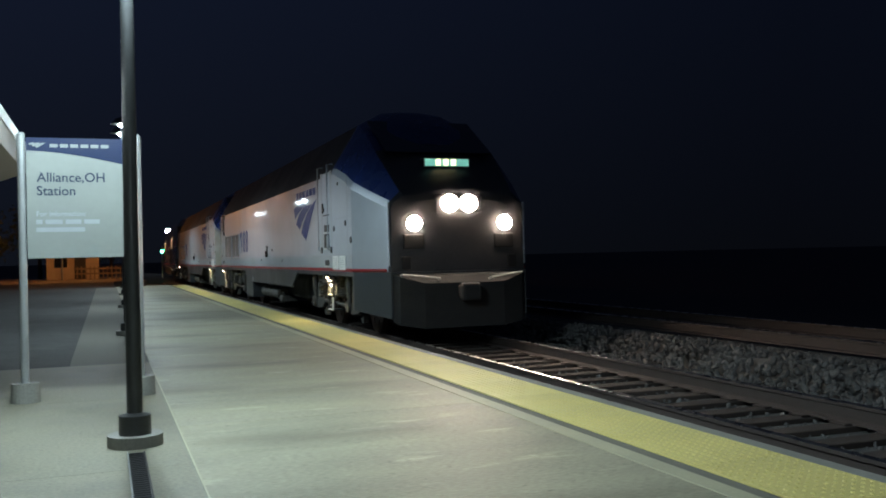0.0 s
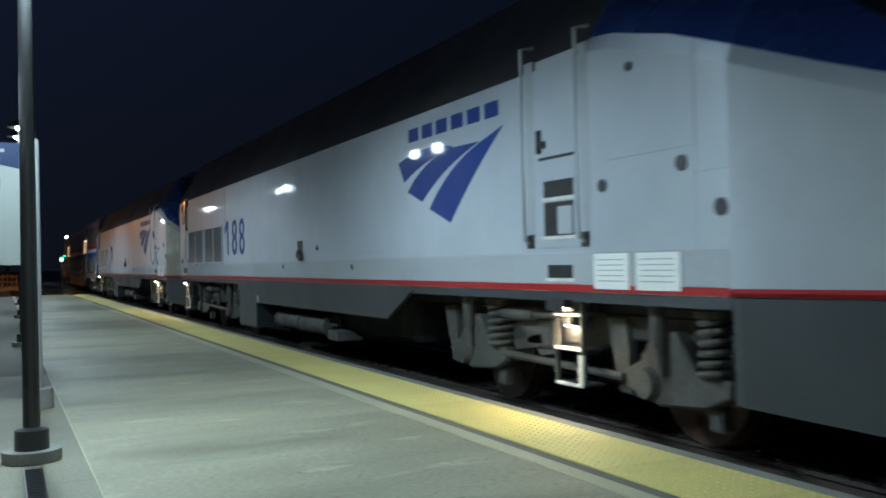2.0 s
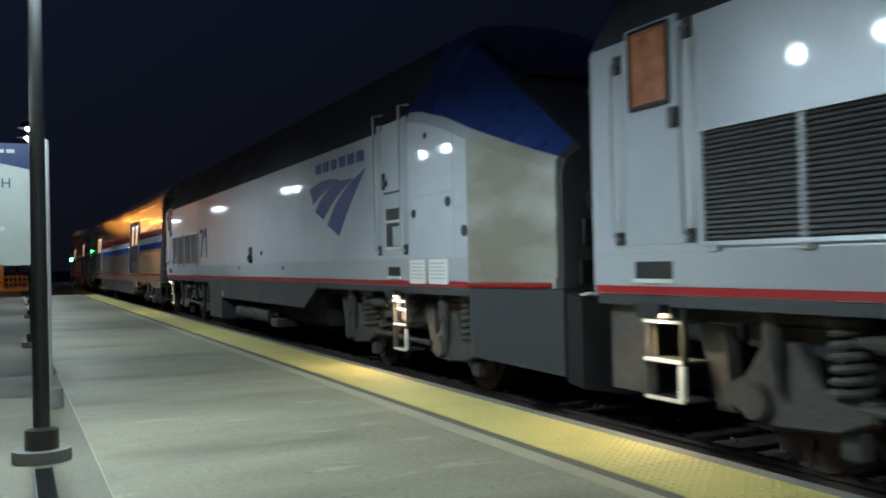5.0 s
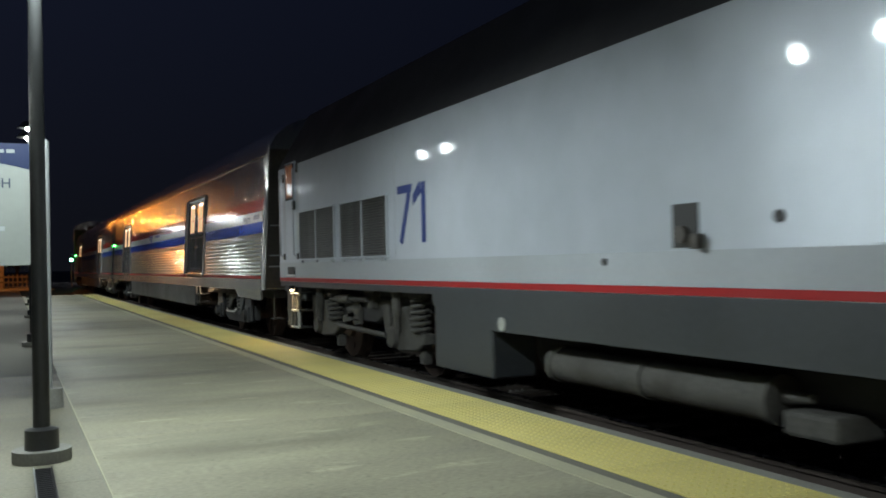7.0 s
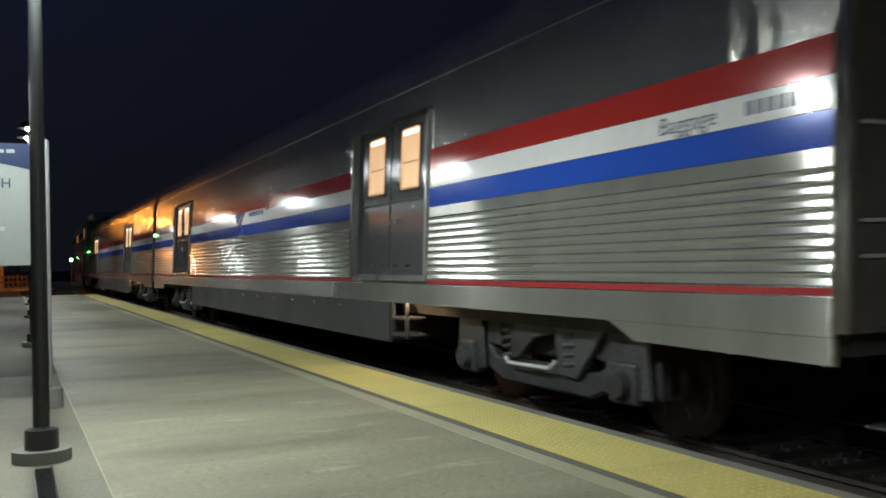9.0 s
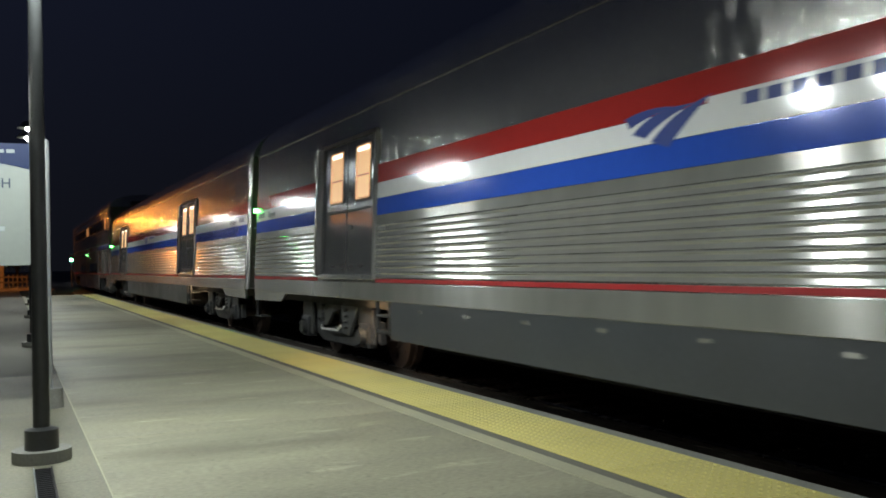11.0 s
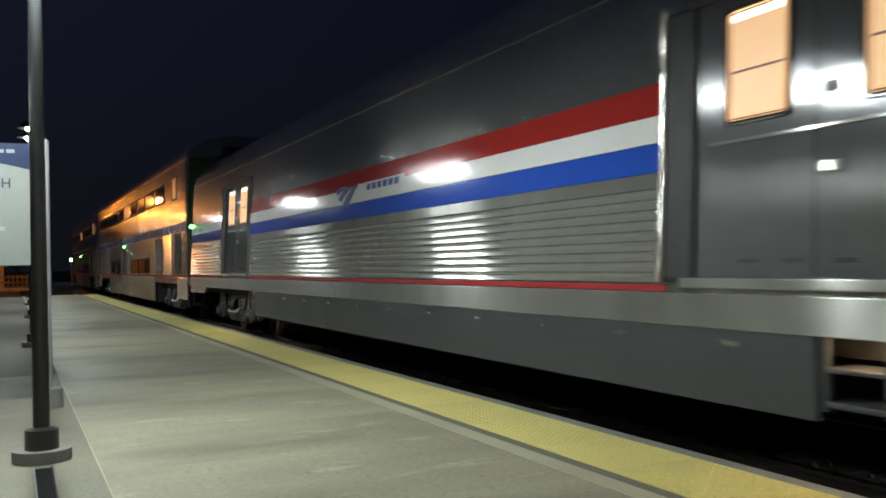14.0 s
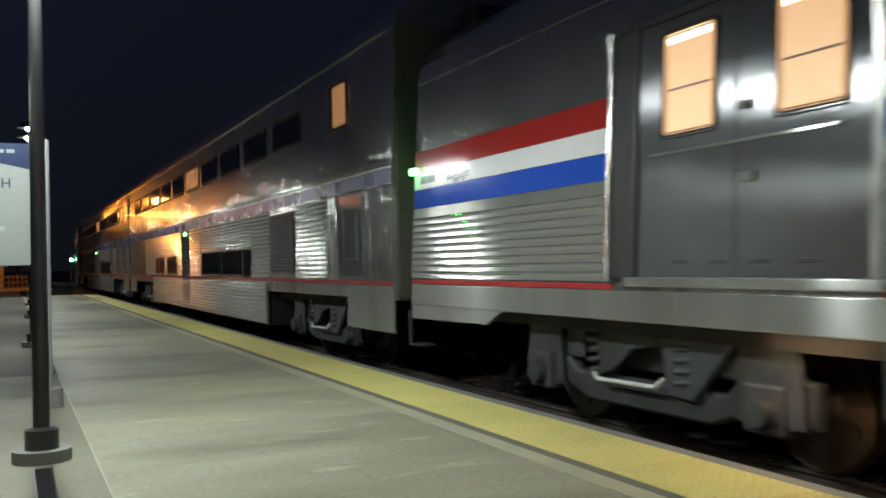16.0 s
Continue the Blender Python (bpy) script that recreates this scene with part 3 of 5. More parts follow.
def ladder(parent, u, rungs, zs, lamp_z=None):
    for z in zs:
        bm = box(-1.50, -1.28, u - rungs / 2, u + rungs / 2, z - 0.02, z, 0.004)
        st = part("step", bm, M_TRUCK, parent, "step with a white worn edge")
        part("step_edge", box(-1.515, -1.485, u - rungs / 2, u + rungs / 2, z - 0.022, z + 0.004, 0.004), M_STEP, st)
    for k in (-1, 1):
        part("ladder_side", box(-1.505, -1.465, u + k * rungs / 2 - 0.015, u + k * rungs / 2 + 0.015, zs[-1], 1.14, 0.004), M_TRUCK, parent)
    part("ladder_foot", box(-1.515, -1.485, u - rungs / 2 - 0.02, u - rungs / 2 + 0.035, zs[-1], zs[-1] + 0.24, 0.004), M_STEP, parent)
    sl = part("step_light", box(-1.62, -1.548, u - 0.13, u + 0.13, 1.075, 1.14, 0.006), M_DARK, parent)
    part("lens", box(-1.615, -1.56, u - 0.07, u + 0.07, 1.066, 1.0745), M_STEPLAMP, sl, "small warm step light")
    part("lip", box(-1.624, -1.618, u - 0.13, u + 0.13, 1.045, 1.12), M_DARK, sl)
    part("shield", box(-1.553, -1.547, u - 0.16, u + 0.16, 1.04, 1.075), M_DARK, sl)
    if lamp_z:
        sl = part("step_light", box(-1.51, -1.43, u - 0.07, u + 0.07, zs[0] - 0.10, zs[0] - 0.022), M_DARK, parent)
        part("lens", box(-1.495, -1.46, u - 0.05, u + 0.05, zs[0] - 0.106, zs[0] - 0.1005), M_STEPLAMP, sl, "small warm step light")
        part("shield", box(-1.432, -1.426, u - 0.14, u + 0.14, zs[0] - 0.24, zs[0] - 0.022), M_DARK, sl)


DIGITS = {"188": (("1", -5.13, 0.9), ("8", -5.68, 0.92), ("8", -6.27, 0.92)), "71": (("7", -5.16, 0.95), ("1", -5.68, 0.95))}


def locomotive(number, nose_mat, lit_head):
    L = thing("locomotive", "silver diesel locomotive with a blue emblem, red stripe and grey skirt" if lit_head else
              "second silver diesel locomotive with a dented dirty nose", "locomotive", "train")
    secs = [(0.0, loco_section(1.50, 3.18, 0.95, 4.0, 4.3)), (-0.10, loco_section(LOCO_W, 3.2, 1.0, 4.05, 4.34)),
            (-9.0, loco_section(LOCO_W, 3.2, 1.0, 4.05, 4.34)), (-17.75, loco_section(LOCO_W, 3.2, 1.0, 4.05, 4.34)),
            (-18.05, loco_section(LOCO_W, 3.17, 1.04, 4.0, 4.26)), (-18.7, loco_section(LOCO_W, 3.01, 1.08, 3.74, 3.94)),
            (-19.28, loco_section(LOCO_W, 2.81, 1.10, 3.37, 3.52))]
    bm = loft(secs, lambda y: 3.12 if y > -17.7 else 3.24 - (-17.9 - y) * 0.30)
    for f in bm.faces:
        c = f.calc_center_median()
        if f.material_index == 1 and c.y < -17.76:
            f.material_index = 2
    part("body", bm, [M_LOCO, M_ROOF, M_NAVY], L, "silver painted car body", smooth=True)
    # the cheeks draw in from the last seam to the upright edges of the blunt front
    nose = [(-19.28, loco_section(LOCO_W, 2.81, 1.10, 3.37, 3.52)), (-19.85, loco_section(1.375, 2.59, 1.06, 2.97, 3.07)), (-20.36, loco_section(1.215, 2.41, 1.0, 2.57, 2.64)),
            (-20.42, loco_section(1.17, 2.38, 0.95, 2.50, 2.56)), (-20.46, loco_section(0.95, 2.30, 0.8, 2.40, 2.46))]
    bm = loft(nose, None)
    for f in bm.faces:
        c = f.calc_center_median()
        edge = 2.81 - 0.385 * (-19.28 - c.y)
        # forward faces get the colour darkened for shade
        if f.normal.y < -0.75 or c.y < -20.38:
            f.material_index = 1
        elif c.z > edge - 0.035:
            f.material_index = 2 if abs(c.x) > 0.9 else 1
    part("nose", bm, [nose_mat, M_NOSE, M_NAVY], L, "tapered nose with a dark front", smooth=True)
    for s in (-1, 1):
        part("nose_edge", bent([(s * 1.205, -20.375, 1.30), (s * 1.205, -20.375, 2.38)], 0.022), nose_mat, L, smooth=True)
        part("light_recess", box(min(s * 0.62, s * 0.98), max(s * 0.62, s * 0.98), -20.474, -20.44, 1.58, 1.84, 0.02), M_RUBBER, L)
        part("front_step_slot", box(min(s * 0.86, s * 1.02), max(s * 0.86, s * 1.02), -20.478, -20.44, 1.24, 1.46, 0.01), M_RUBBER, L)
    for z, m, nm in ((None, M_BAND, "sill_band"), (1, M_RED, "red_stripe")):
        z0, z1, pr = (1.265, 1.51, 0.003) if z is None else (1.205, 1.262, 0.006)
        for s in (-1, 1):
            x = s * (LOCO_W + pr)
            part(nm, box(min(x, x - s * 0.03), max(x, x - s * 0.03), -19.28, -0.10, z0, z1), m, L)
    # underframe and skirts
    for s in (-1, 1):
        a, b = sorted((s * 1.538, s * 1.48))
        part("side_sill", box(a, b, -19.28, -0.10, 1.12, 1.199), M_SKIRT, L)
    part("underframe", box(-1.2, 1.2, -20.2, -0.1, 1.0, 1.18), M_DARK, L)
    for s in (-1, 1):
        a, b = sorted((s * 1.545, s * 1.50))
        part("skirt", prism([(-6.1, 1.205), (-6.1, 1.0), (-7.45, 0.80), (-13.55, 0.80), (-14.35, 1.17), (-14.35, 1.205)], a, b), M_SKIRT, L, "dark grey skirt")
        a, b = sorted((s * 1.52, s * 1.05))
        part("tank_box", box(a, b, -7.35, -6.08, 0.33, 1.15, 0.02), M_SKIRT, L)
        a, b = sorted((s * 1.35, s * 0.95))
        bm = tube((s * 1.22, -8.05, 0.53), (s * 1.22, -10.60, 0.53), 0.15, seg=24)
        for y in (-8.08, -9.3, -10.57):
            tube((s * 1.22, y - 0.04, 0.53), (s * 1.22, y + 0.04, 0.53), 0.165, seg=24, bm=bm)
        part("air_reservoir", bm, M_DUST, L, "dusty grey cylindrical air reservoir", smooth=True)
        part("drain_valve", tube((s * 1.22, -10.6, 0.55), (s * 1.22, -10.85, 0.57), 0.05, 0.03), M_DUST, L)
        part("drain_box", box(a, b, -11.15, -10.72, 0.34, 0.50, 0.03), M_DUST, L)
    part("fuel_tank", box(-1.1, 1.1, -13.4, -7.4, 0.45, 1.05, 0.08), M_DARK, L)
    sets = loco_truck(L, -3.0) + loco_truck(L, -16.66)
    # louvred openings near the rear
    for g, (u0, u1) in enumerate(((-1.30, -2.95), (-3.20, -4.88))):
        fr = part("grille", side_box(u0, u1, 1.55, 2.29, 0.004, 0.02), M_LOUVRE, L, "dark louvred air intake")
        me = mesh_of(box(-0.018, 0.006, u1 + 0.03, u0 - 0.03, -0.006, 0.010), "slat", M_LOUVRE)
        for k in range(22):
            o = new("slat", me)
            o.parent = fr
            o.matrix_basis = pose(-LOCO_W - 0.006, 0, 1.58 + k * 0.0325, 0, 24, 0)
        for z in (1.535, 2.29):
            part("frame_bar", side_box(u0 + 0.03, u1 - 0.03, z, z + 0.03, 0.03, 0.04), M_LOCO, fr)
        for u in (u0, (u0 + u1) / 2, u1):
            part("frame_bar", side_box(u + 0.02, u - 0.02, 1.54, 2.31, 0.026, 0.03), M_BAND, fr)
        for u in (u0 - 0.1, (u0 + u1) / 2, u1 + 0.1):
            part("clip", side_box(u + 0.05, u - 0.05, 1.50, 1.545, 0.03, 0.03), M_BAND, fr)
    # rear doorway with its window, grab rails and steps
    door = part("rear_door", side_box(-0.52, -1.08, 1.56, 3.14, 0.006, 0.02), M_LOCO, L)
    part("door_recess", side_box(-0.34, -0.50, 1.56, 2.92, 0.003, 0.01), M_BAND, L)
    part("door_recess", side_box(-1.10, -1.26, 1.56, 3.0, 0.003, 0.01), M_BAND, L)
    part("window_rubber", side_box(-0.56, -1.00, 2.53, 3.12, 0.012, 0.012, bevel=0.02), M_RUBBER, door)
    part("window_pane", side_box(-0.59, -0.97, 2.56, 3.09, 0.016, 0.012, bevel=0.02), M_CABLIT, door, "warm lit cab window")
    part("latch", side_box(-1.0, -1.07, 2.36, 2.5, 0.04, 0.05), M_LOUVRE, door)
    for u, top in ((-0.42, 2.9), (-1.18, 3.0)):
        part("grab_rail", bent([(-LOCO_W + 0.0, u, 1.60), (-LOCO_W - 0.07, u, 1.63), (-LOCO_W - 0.07, u, top), (-LOCO_W, u, top + 0.03)], 0.016), M_BAND, L, smooth=True)
        part("rail_socket", side_box(u + 0.04, u - 0.04, top - 0.06, top + 0.08, 0.02, 0.02), M_LOUVRE, L)
        part("rail_socket", side_box(u + 0.04, u - 0.04, 1.56, 1.66, 0.02, 0.02), M_LOUVRE, L)
    part("foot_slot", side_box(-0.58, -0.98, 1.30, 1.44, 0.009, 0.02), M_RUBBER, L)
    part("slot_edge", side_box(-0.56, -1.0, 1.285, 1.315, 0.02, 0.02), M_STEP, L)
    part("step_panel", box(-1.44, -1.40, -0.62, -0.12, 0.46, 1.16, 0.01), M_DUST, L)
    ladder(L, -0.80, 0.40, (1.02, 0.74, 0.47))
    # cab doorway
    door = part("cab_door", side_box(-17.02, -17.62, 1.56, 3.15, 0.005, 0.02), M_LOCO, L)
    for z0, z1 in ((1.66, 1.94), (1.98, 2.12)):
        part("door_slot", side_box(-17.12, -17.56, z0, z1, 0.009, 0.02), M_RUBBER, door)
    part("slot_panel", side_box(-17.33, -17.54, 1.67, 1.90, 0.012, 0.012), M_BAND, door)
    for z in (1.63, 1.95):
        part("slot_edge", side_box(-17.10, -17.58, z, z + 0.03, 0.02, 0.02), M_STEP, door)
    part("door_seal", side_box(-17.05, -17.58, 2.30, 2.325, 0.012, 0.012), M_RUBBER, door)
    part("latch", side_box(-17.04, -17.16, 2.40, 2.46, 0.03, 0.03), M_RUBBER, door)
    part("latch", side_box(-17.04, -17.09, 2.36, 2.56, 0.03, 0.03), M_RUBBER, door)
    for u in (-16.90, -17.72):
        part("door_recess", side_box(u + 0.07, u - 0.07, 1.56, 3.17, 0.003, 0.01), M_BAND, L)
        part("grab_rail", bent([(-LOCO_W, u, 1.60), (-LOCO_W - 0.07, u, 1.63), (-LOCO_W - 0.07, u, 3.28), (-LOCO_W + 0.05, u, 3.3)], 0.017), M_BAND, L, smooth=True)
        part("rail_socket", side_box(u + 0.045, u - 0.045, 1.56, 1.68, 0.02, 0.02), M_LOUVRE, L)
    part("foot_slot", side_box(-17.16, -17.52, 1.30, 1.42, 0.009, 0.02), M_RUBBER, L)
    part("slot_edge", side_box(-17.14, -17.54, 1.28, 1.31, 0.02, 0.02), M_STEP, L)
    ladder(L, -17.36, 0.38, (1.02, 0.74, 0.45), 1.12)
    for u0, u1 in ((-17.82, -18.26), (-18.34, -18.82)):
        pl = part("notice_plate", side_box(u0, u1, 1.23, 1.50, 0.012, 0.01), M_WHITE, L, "white notice plate")
        for k in range(5):
            part("print_bar", side_box(u0 - 0.05, u1 + 0.06, 1.45 - k * 0.04, 1.458 - k * 0.04, 0.014, 0.004, bevel=0), M_BAND, pl)
    # panel seams, ports and small fittings
    for u0, u1, z0, z1 in ((-18.0, -19.0, 2.20, 2.212), (-18.98, -18.99, 1.52, 2.9), (-11.6, -16.7, 1.515, 1.522), (-19.0, -19.28, 2.02, 2.03), (-5.1, -5.11, 1.55, 3.1), (-12.5, -13.4, 1.60, 1.606)):
        part("panel_seam", side_box(u0, u1, z0, z1, 0.003, 0.006, bevel=0), M_BAND, L)
    for u, z, r in ((-18.85, 2.10, 0.055), (-17.95, 2.02, 0.05), (-19.22, 1.78, 0.06), (-10.95, 1.70, 0.04), (-18.3, 2.86, 0.035), (-12.4, 1.42, 0.035), (-9.2, 1.44, 0.03)):
        bm = tube((-LOCO_W - 0.012, u, z), (-LOCO_W + 0.02, u, z), r, seg=16)
        part("port", bm, M_LOUVRE, L)
    hatch = part("fuel_hatch", side_box(-9.98, -10.24, 1.53, 1.83, 0.006, 0.02), M_RUBBER, L, "open dark filler hatch")
    part("hatch_flap", box(-LOCO_W - 0.07, -LOCO_W - 0.01, -10.30, -10.22, 1.52, 1.62, 0.01), M_END, hatch)
    part("filler", tube((-LOCO_W - 0.05, -10.1, 1.62), (-LOCO_W, -10.1, 1.62), 0.06, seg=12), M_END, hatch)
    part("sight_glass", tube((-1.56, -7.6, 0.875), (-1.53, -7.6, 0.875), 0.065, seg=14), M_DIRTY, L)
    # emblem, wordmark bars and number
    fan(L, -16.45, 2.70, 1.0, LOCO_W, M_LOGO, "blue swept blade of the emblem")
    bars(L, "wordmark_bar", M_LOGO, LOCO_W, -14.32, -16.46, 2.80, 2.945, 6, 0.0, 0.28)
    for ch, u, wide in DIGITS[number]:
        text_mesh(ch, 0.99, 0.003, M_LOGO, "digit", L, flat_on_side(-LOCO_W - 0.004, u, 1.69), "dark blue road number digit", stretch=wide)
        if ch == "1":
            f = u - 0.16
            part("digit_flag", prism([(f + 0.02, 2.375), (f - 0.02, 2.255), (f + 0.20, 2.12), (f + 0.20, 2.235)], -LOCO_W - 0.007, -LOCO_W + 0.002), M_LOGO, L)
    # pilot, coupler and front lights
    for s in (-1, 1):
        a, b = sorted((s * 1.545, s * 1.49))
        part("pilot_side", prism([(-19.30, 1.195), (-19.30, 0.53), (-19.36, 0.52), (-19.36, 1.195)], a, b), M_SKIRT, L, "dark grey pilot side")

    def ring(w, lo, hi=1.165):
        return [(-w, lo), (w, lo), (w, hi), (-w, hi)]
    part("pilot_cheek", loft([(-19.36, ring(1.545, 0.52, 1.195)), (-20.46, ring(1.20, 0.41, 1.195))]), M_SKIRT, L, "dark grey tapered skirt under the nose")
    for s in (-1, 1):
        rods = [(s * (1.551 - 0.314 * k), -19.30 - 1.02 * k, z) for k in (0, 1) for z in (1.23,)]
        part("red_stripe", bent(rods, 0.026, 4), M_RED, L)
    bm = loft([(-20.46, ring(1.17, 0.36, 1.16)), (-20.56, ring(1.08, 0.30, 1.12)), (-20.68, ring(0.7, 0.24, 1.0))])
    part("pilot", bm, M_DARK, L, "black pilot plough")
    bm = box(-0.12, 0.12, -20.920, -20.400, 0.74, 0.96, 0.03)
    box(-0.17, 0.17, -21.020, -20.820, 0.70, 1.0, 0.05, bm)
    part("coupler", bm, M_DARK, L)
    for s in (-1, 1):
        part("front_grab_rail", bent([(s * 1.05, -20.500, 1.14), (s * 1.05, -20.640, 1.16), (s * 0.45, -20.760, 1.08), (s * 0.45, -20.600, 1.04)], 0.014), M_STEP, L, smooth=True)
        part("hose", bent([(s * 0.3, -20.480, 0.9), (s * 0.32, -20.650, 0.7), (s * 0.36, -20.650, 0.45), (s * 0.45, -20.550, 0.35)], 0.022), M_RUBBER, L, smooth=True)
    part("rear_coupler", box(-0.13, 0.13, -0.1, 0.42, 0.74, 0.96, 0.03), M_DARK, L)
    part("rear_diaphragm", box(-0.55, 0.55, -0.02, 0.30, 1.2, 3.3, 0.03), M_RUBBER, L)
    part("windshield", prism([(-18.35, 4.02), (-19.55, 3.31), (-19.57, 3.34), (-18.37, 4.06)], -0.98, 0.98), M_GLASSDARK, L, "dark windshield")
    head = M_HEAD if lit_head else M_GLASSDARK
    for s in (-1, 1):
        hs = part("ditch_light", tube((s * 0.80, -20.49, 2.02), (s * 0.80, -20.30, 2.02), 0.135, seg=20), M_LOUVRE, L)
        part("lens", tube((s * 0.80, -20.515, 2.02), (s * 0.80, -20.492, 2.02), 0.128, seg=24), head, hs, "bright warm white lens")
    hb = part("headlight_box", box(-0.44, 0.44, -20.47, -20.1, 2.18, 2.52, 0.05), M_NOSE, L)
    for s in (-1, 1):
        part("lens", tube((s * 0.17, -20.495, 2.36), (s * 0.17, -20.472, 2.36), 0.15, seg=20), head, hb, "bright warm white lens")
    nb = part("number_board", box(-0.42, 0.42, -19.92, -19.70, 3.04, 3.20, 0.01), M_LOUVRE, L)
    if lit_head:
        part("board_glass", box(-0.40, 0.40, -19.928, -19.922, 3.055, 3.185), M_BOARD, nb, "glowing green number board")
        for k in range(3):
            part("number_bar", box(-0.20 + k * 0.14, -0.12 + k * 0.14, -19.938, -19.930, 3.07, 3.17), M_BOARDBAR, nb)
    return L, sets


def car_bogie(parent, yc, X=1.16, wb=1.295):
    for s in (-1, 1):
        a, b = X * s - 0.06, X * s + 0.06
        o = [(yc - 1.62, 0.66), (yc - 1.62, 0.36), (yc - 1.0, 0.36), (yc - 0.72, 0.26), (yc + 0.72, 0.26), (yc + 1.0, 0.36), (yc + 1.62, 0.36), (yc + 1.62, 0.66),
             (yc + 1.15, 0.72), (yc + 0.86, 0.50), (yc - 0.86, 0.50), (yc - 1.15, 0.72)]
        fr = part("bogie_frame", prism(o, min(a, b), max(a, b), bevel=0.025), M_TRUCK, parent, "dusty grey cast bogie frame")
        for k in (-1, 1):
            y = yc + k * wb
            bm = box(min(X * s, X * s + s * 0.16), max(X * s, X * s + s * 0.16), y - 0.17, y + 0.17, 0.30, 0.64, 0.03)
            tube((X * s + s * 0.15, y, 0.46), (X * s + s * 0.23, y, 0.46), 0.13, 0.10, seg=16, bm=bm)
            part("axle_box", bm, M_TRUCK, fr)
            bm = bmesh.new()
            coil(X * s + s * 0.02, yc + k * 0.52, 0.50, 0.92, 0.11, 5, bm, 0.026)
            part("coil_spring", bm, M_TRUCK, fr, smooth=True)
            part("brake_caliper", box(X * s - 0.05, X * s + 0.05 + s * 0.04, yc + k * 0.92 - 0.14, yc + k * 0.92 + 0.14, 0.60, 0.92, 0.03), M_TRUCK, fr)
        lo, hi = sorted((X * s + s * 0.07, X * s + s * 0.12))
        bm = prism([(yc - 0.28, 0.96), (yc - 0.62, 0.93), (yc - 0.74, 0.87), (yc - 0.86, 0.96), (yc - 1.12, 0.96), (yc - 0.62, 0.42), (yc - 0.36, 0.44)], lo, hi, bevel=0.01)
        part("bolster_bracket", bm, M_SKIRT, fr)
        bm = prism([(yc + 0.30, 0.90), (yc - 0.30, 0.90), (yc - 0.30, 0.80), (yc + 0.05, 0.74), (yc + 0.30, 0.55), (yc + 0.48, 0.50), (yc + 0.48, 0.80)], lo, hi, bevel=0.01)
        part("spring_plank", bm, M_TRUCK, fr)
        for k in (-1, 1):
            y = yc + k * wb
            part("pedestal", prism([(y - 0.26, 0.92), (y - 0.30, 0.36), (y - 0.16, 0.34), (y - 0.12, 0.60), (y + 0.12, 0.60), (y + 0.16, 0.34), (y + 0.30, 0.36), (y + 0.22, 0.92)], lo, hi, bevel=0.015), M_TRUCK, fr)
        part("grab_bar", bent([(X * s + s * 0.14, yc - 0.35, 0.56), (X * s + s * 0.17, yc - 0.28, 0.49), (X * s + s * 0.17, yc + 0.42, 0.48), (X * s + s * 0.14, yc + 0.50, 0.52)], 0.018), M_STEP, fr, smooth=True)
    part("bolster", box(-1.1, 1.1, yc - 0.35, yc + 0.35, 0.55, 0.95, 0.03), M_DARK, parent)
    return [wheelset(parent, yc + k * wb, 0.457) for k in (-1, 1)]


def car_section(w, hs, top, sill=1.02, n=6):
    right = [(w, sill), (w, hs)]
    for i in range(1, n + 1):
        a = i / n * math.pi / 2
        right.append((w * math.cos(a) ** 0.75 if i < n else 0.02, hs + (top - hs) * math.sin(a) ** 1.0))
    return right + [(-x, z) for x, z in right[::-1]]


def flutes(u0, u1, z0, z1, count, X, depth=0.022, bm=None):
    """Pressed ribs that run along the side."""
    bm = bm or bmesh.new()
    prof = []
    p = (z1 - z0) / count
    for i in range(count):
        z = z0 + i * p
        prof += [(0.0, z), (-depth * 0.66, z + 0.05 * p), (-depth * 0.30, z + 0.54 * p), (-depth * 0.5, z + 0.64 * p), (-depth * 0.92, z + 0.76 * p), (-depth, z + 0.84 * p), (-depth * 0.68, z + 0.96 * p)]
    prof.append((0.0, z1))
    a = [bm.verts.new((-X + x, u0, z)) for x, z in prof]
    b = [bm.verts.new((-X + x, u1, z)) for x, z in prof]
    c = [bm.verts.new((-X + 0.03, u, z)) for u in (u0, u1) for z in (z0, z1)]
    for i in range(len(prof) - 1):
        bm.faces.new((a[i], b[i], b[i + 1], a[i + 1]))
    bm.faces.new([c[0], c[1]] + a[::-1])
    bm.faces.new([c[3], c[2]] + b)
    bmesh.ops.recalc_face_normals(bm, faces=bm.faces[:])
    return bm


def bogie_steps(C, u):
    bm = box(-1.56, -1.30, u - 0.20, u + 0.20, 0.60, 0.64, 0.01)
    box(-1.56, -1.30, u - 0.20, u + 0.20, 0.80, 0.83, 0.01, bm)
    box(-1.56, -1.52, u - 0.22, u - 0.18, 0.58, 1.0, 0.005, bm)
    box(-1.56, -1.52, u + 0.18, u + 0.22, 0.58, 1.0, 0.005, bm)
    part("side_steps", bm, M_TRUCK, C)


def lean(C, k):
    """The sides draw in a little towards the roof."""
    for ob in C.children_recursive:
        m = ob.matrix_basis if ob.parent is C else ob.parent.matrix_basis @ ob.matrix_basis
        back = m.inverted()
        for v in ob.data.vertices:
            p = m @ v.co
            if p.z > 1.02:
                p.x *= 1 - k * (p.z - 1.02)
                v.co = back @ p


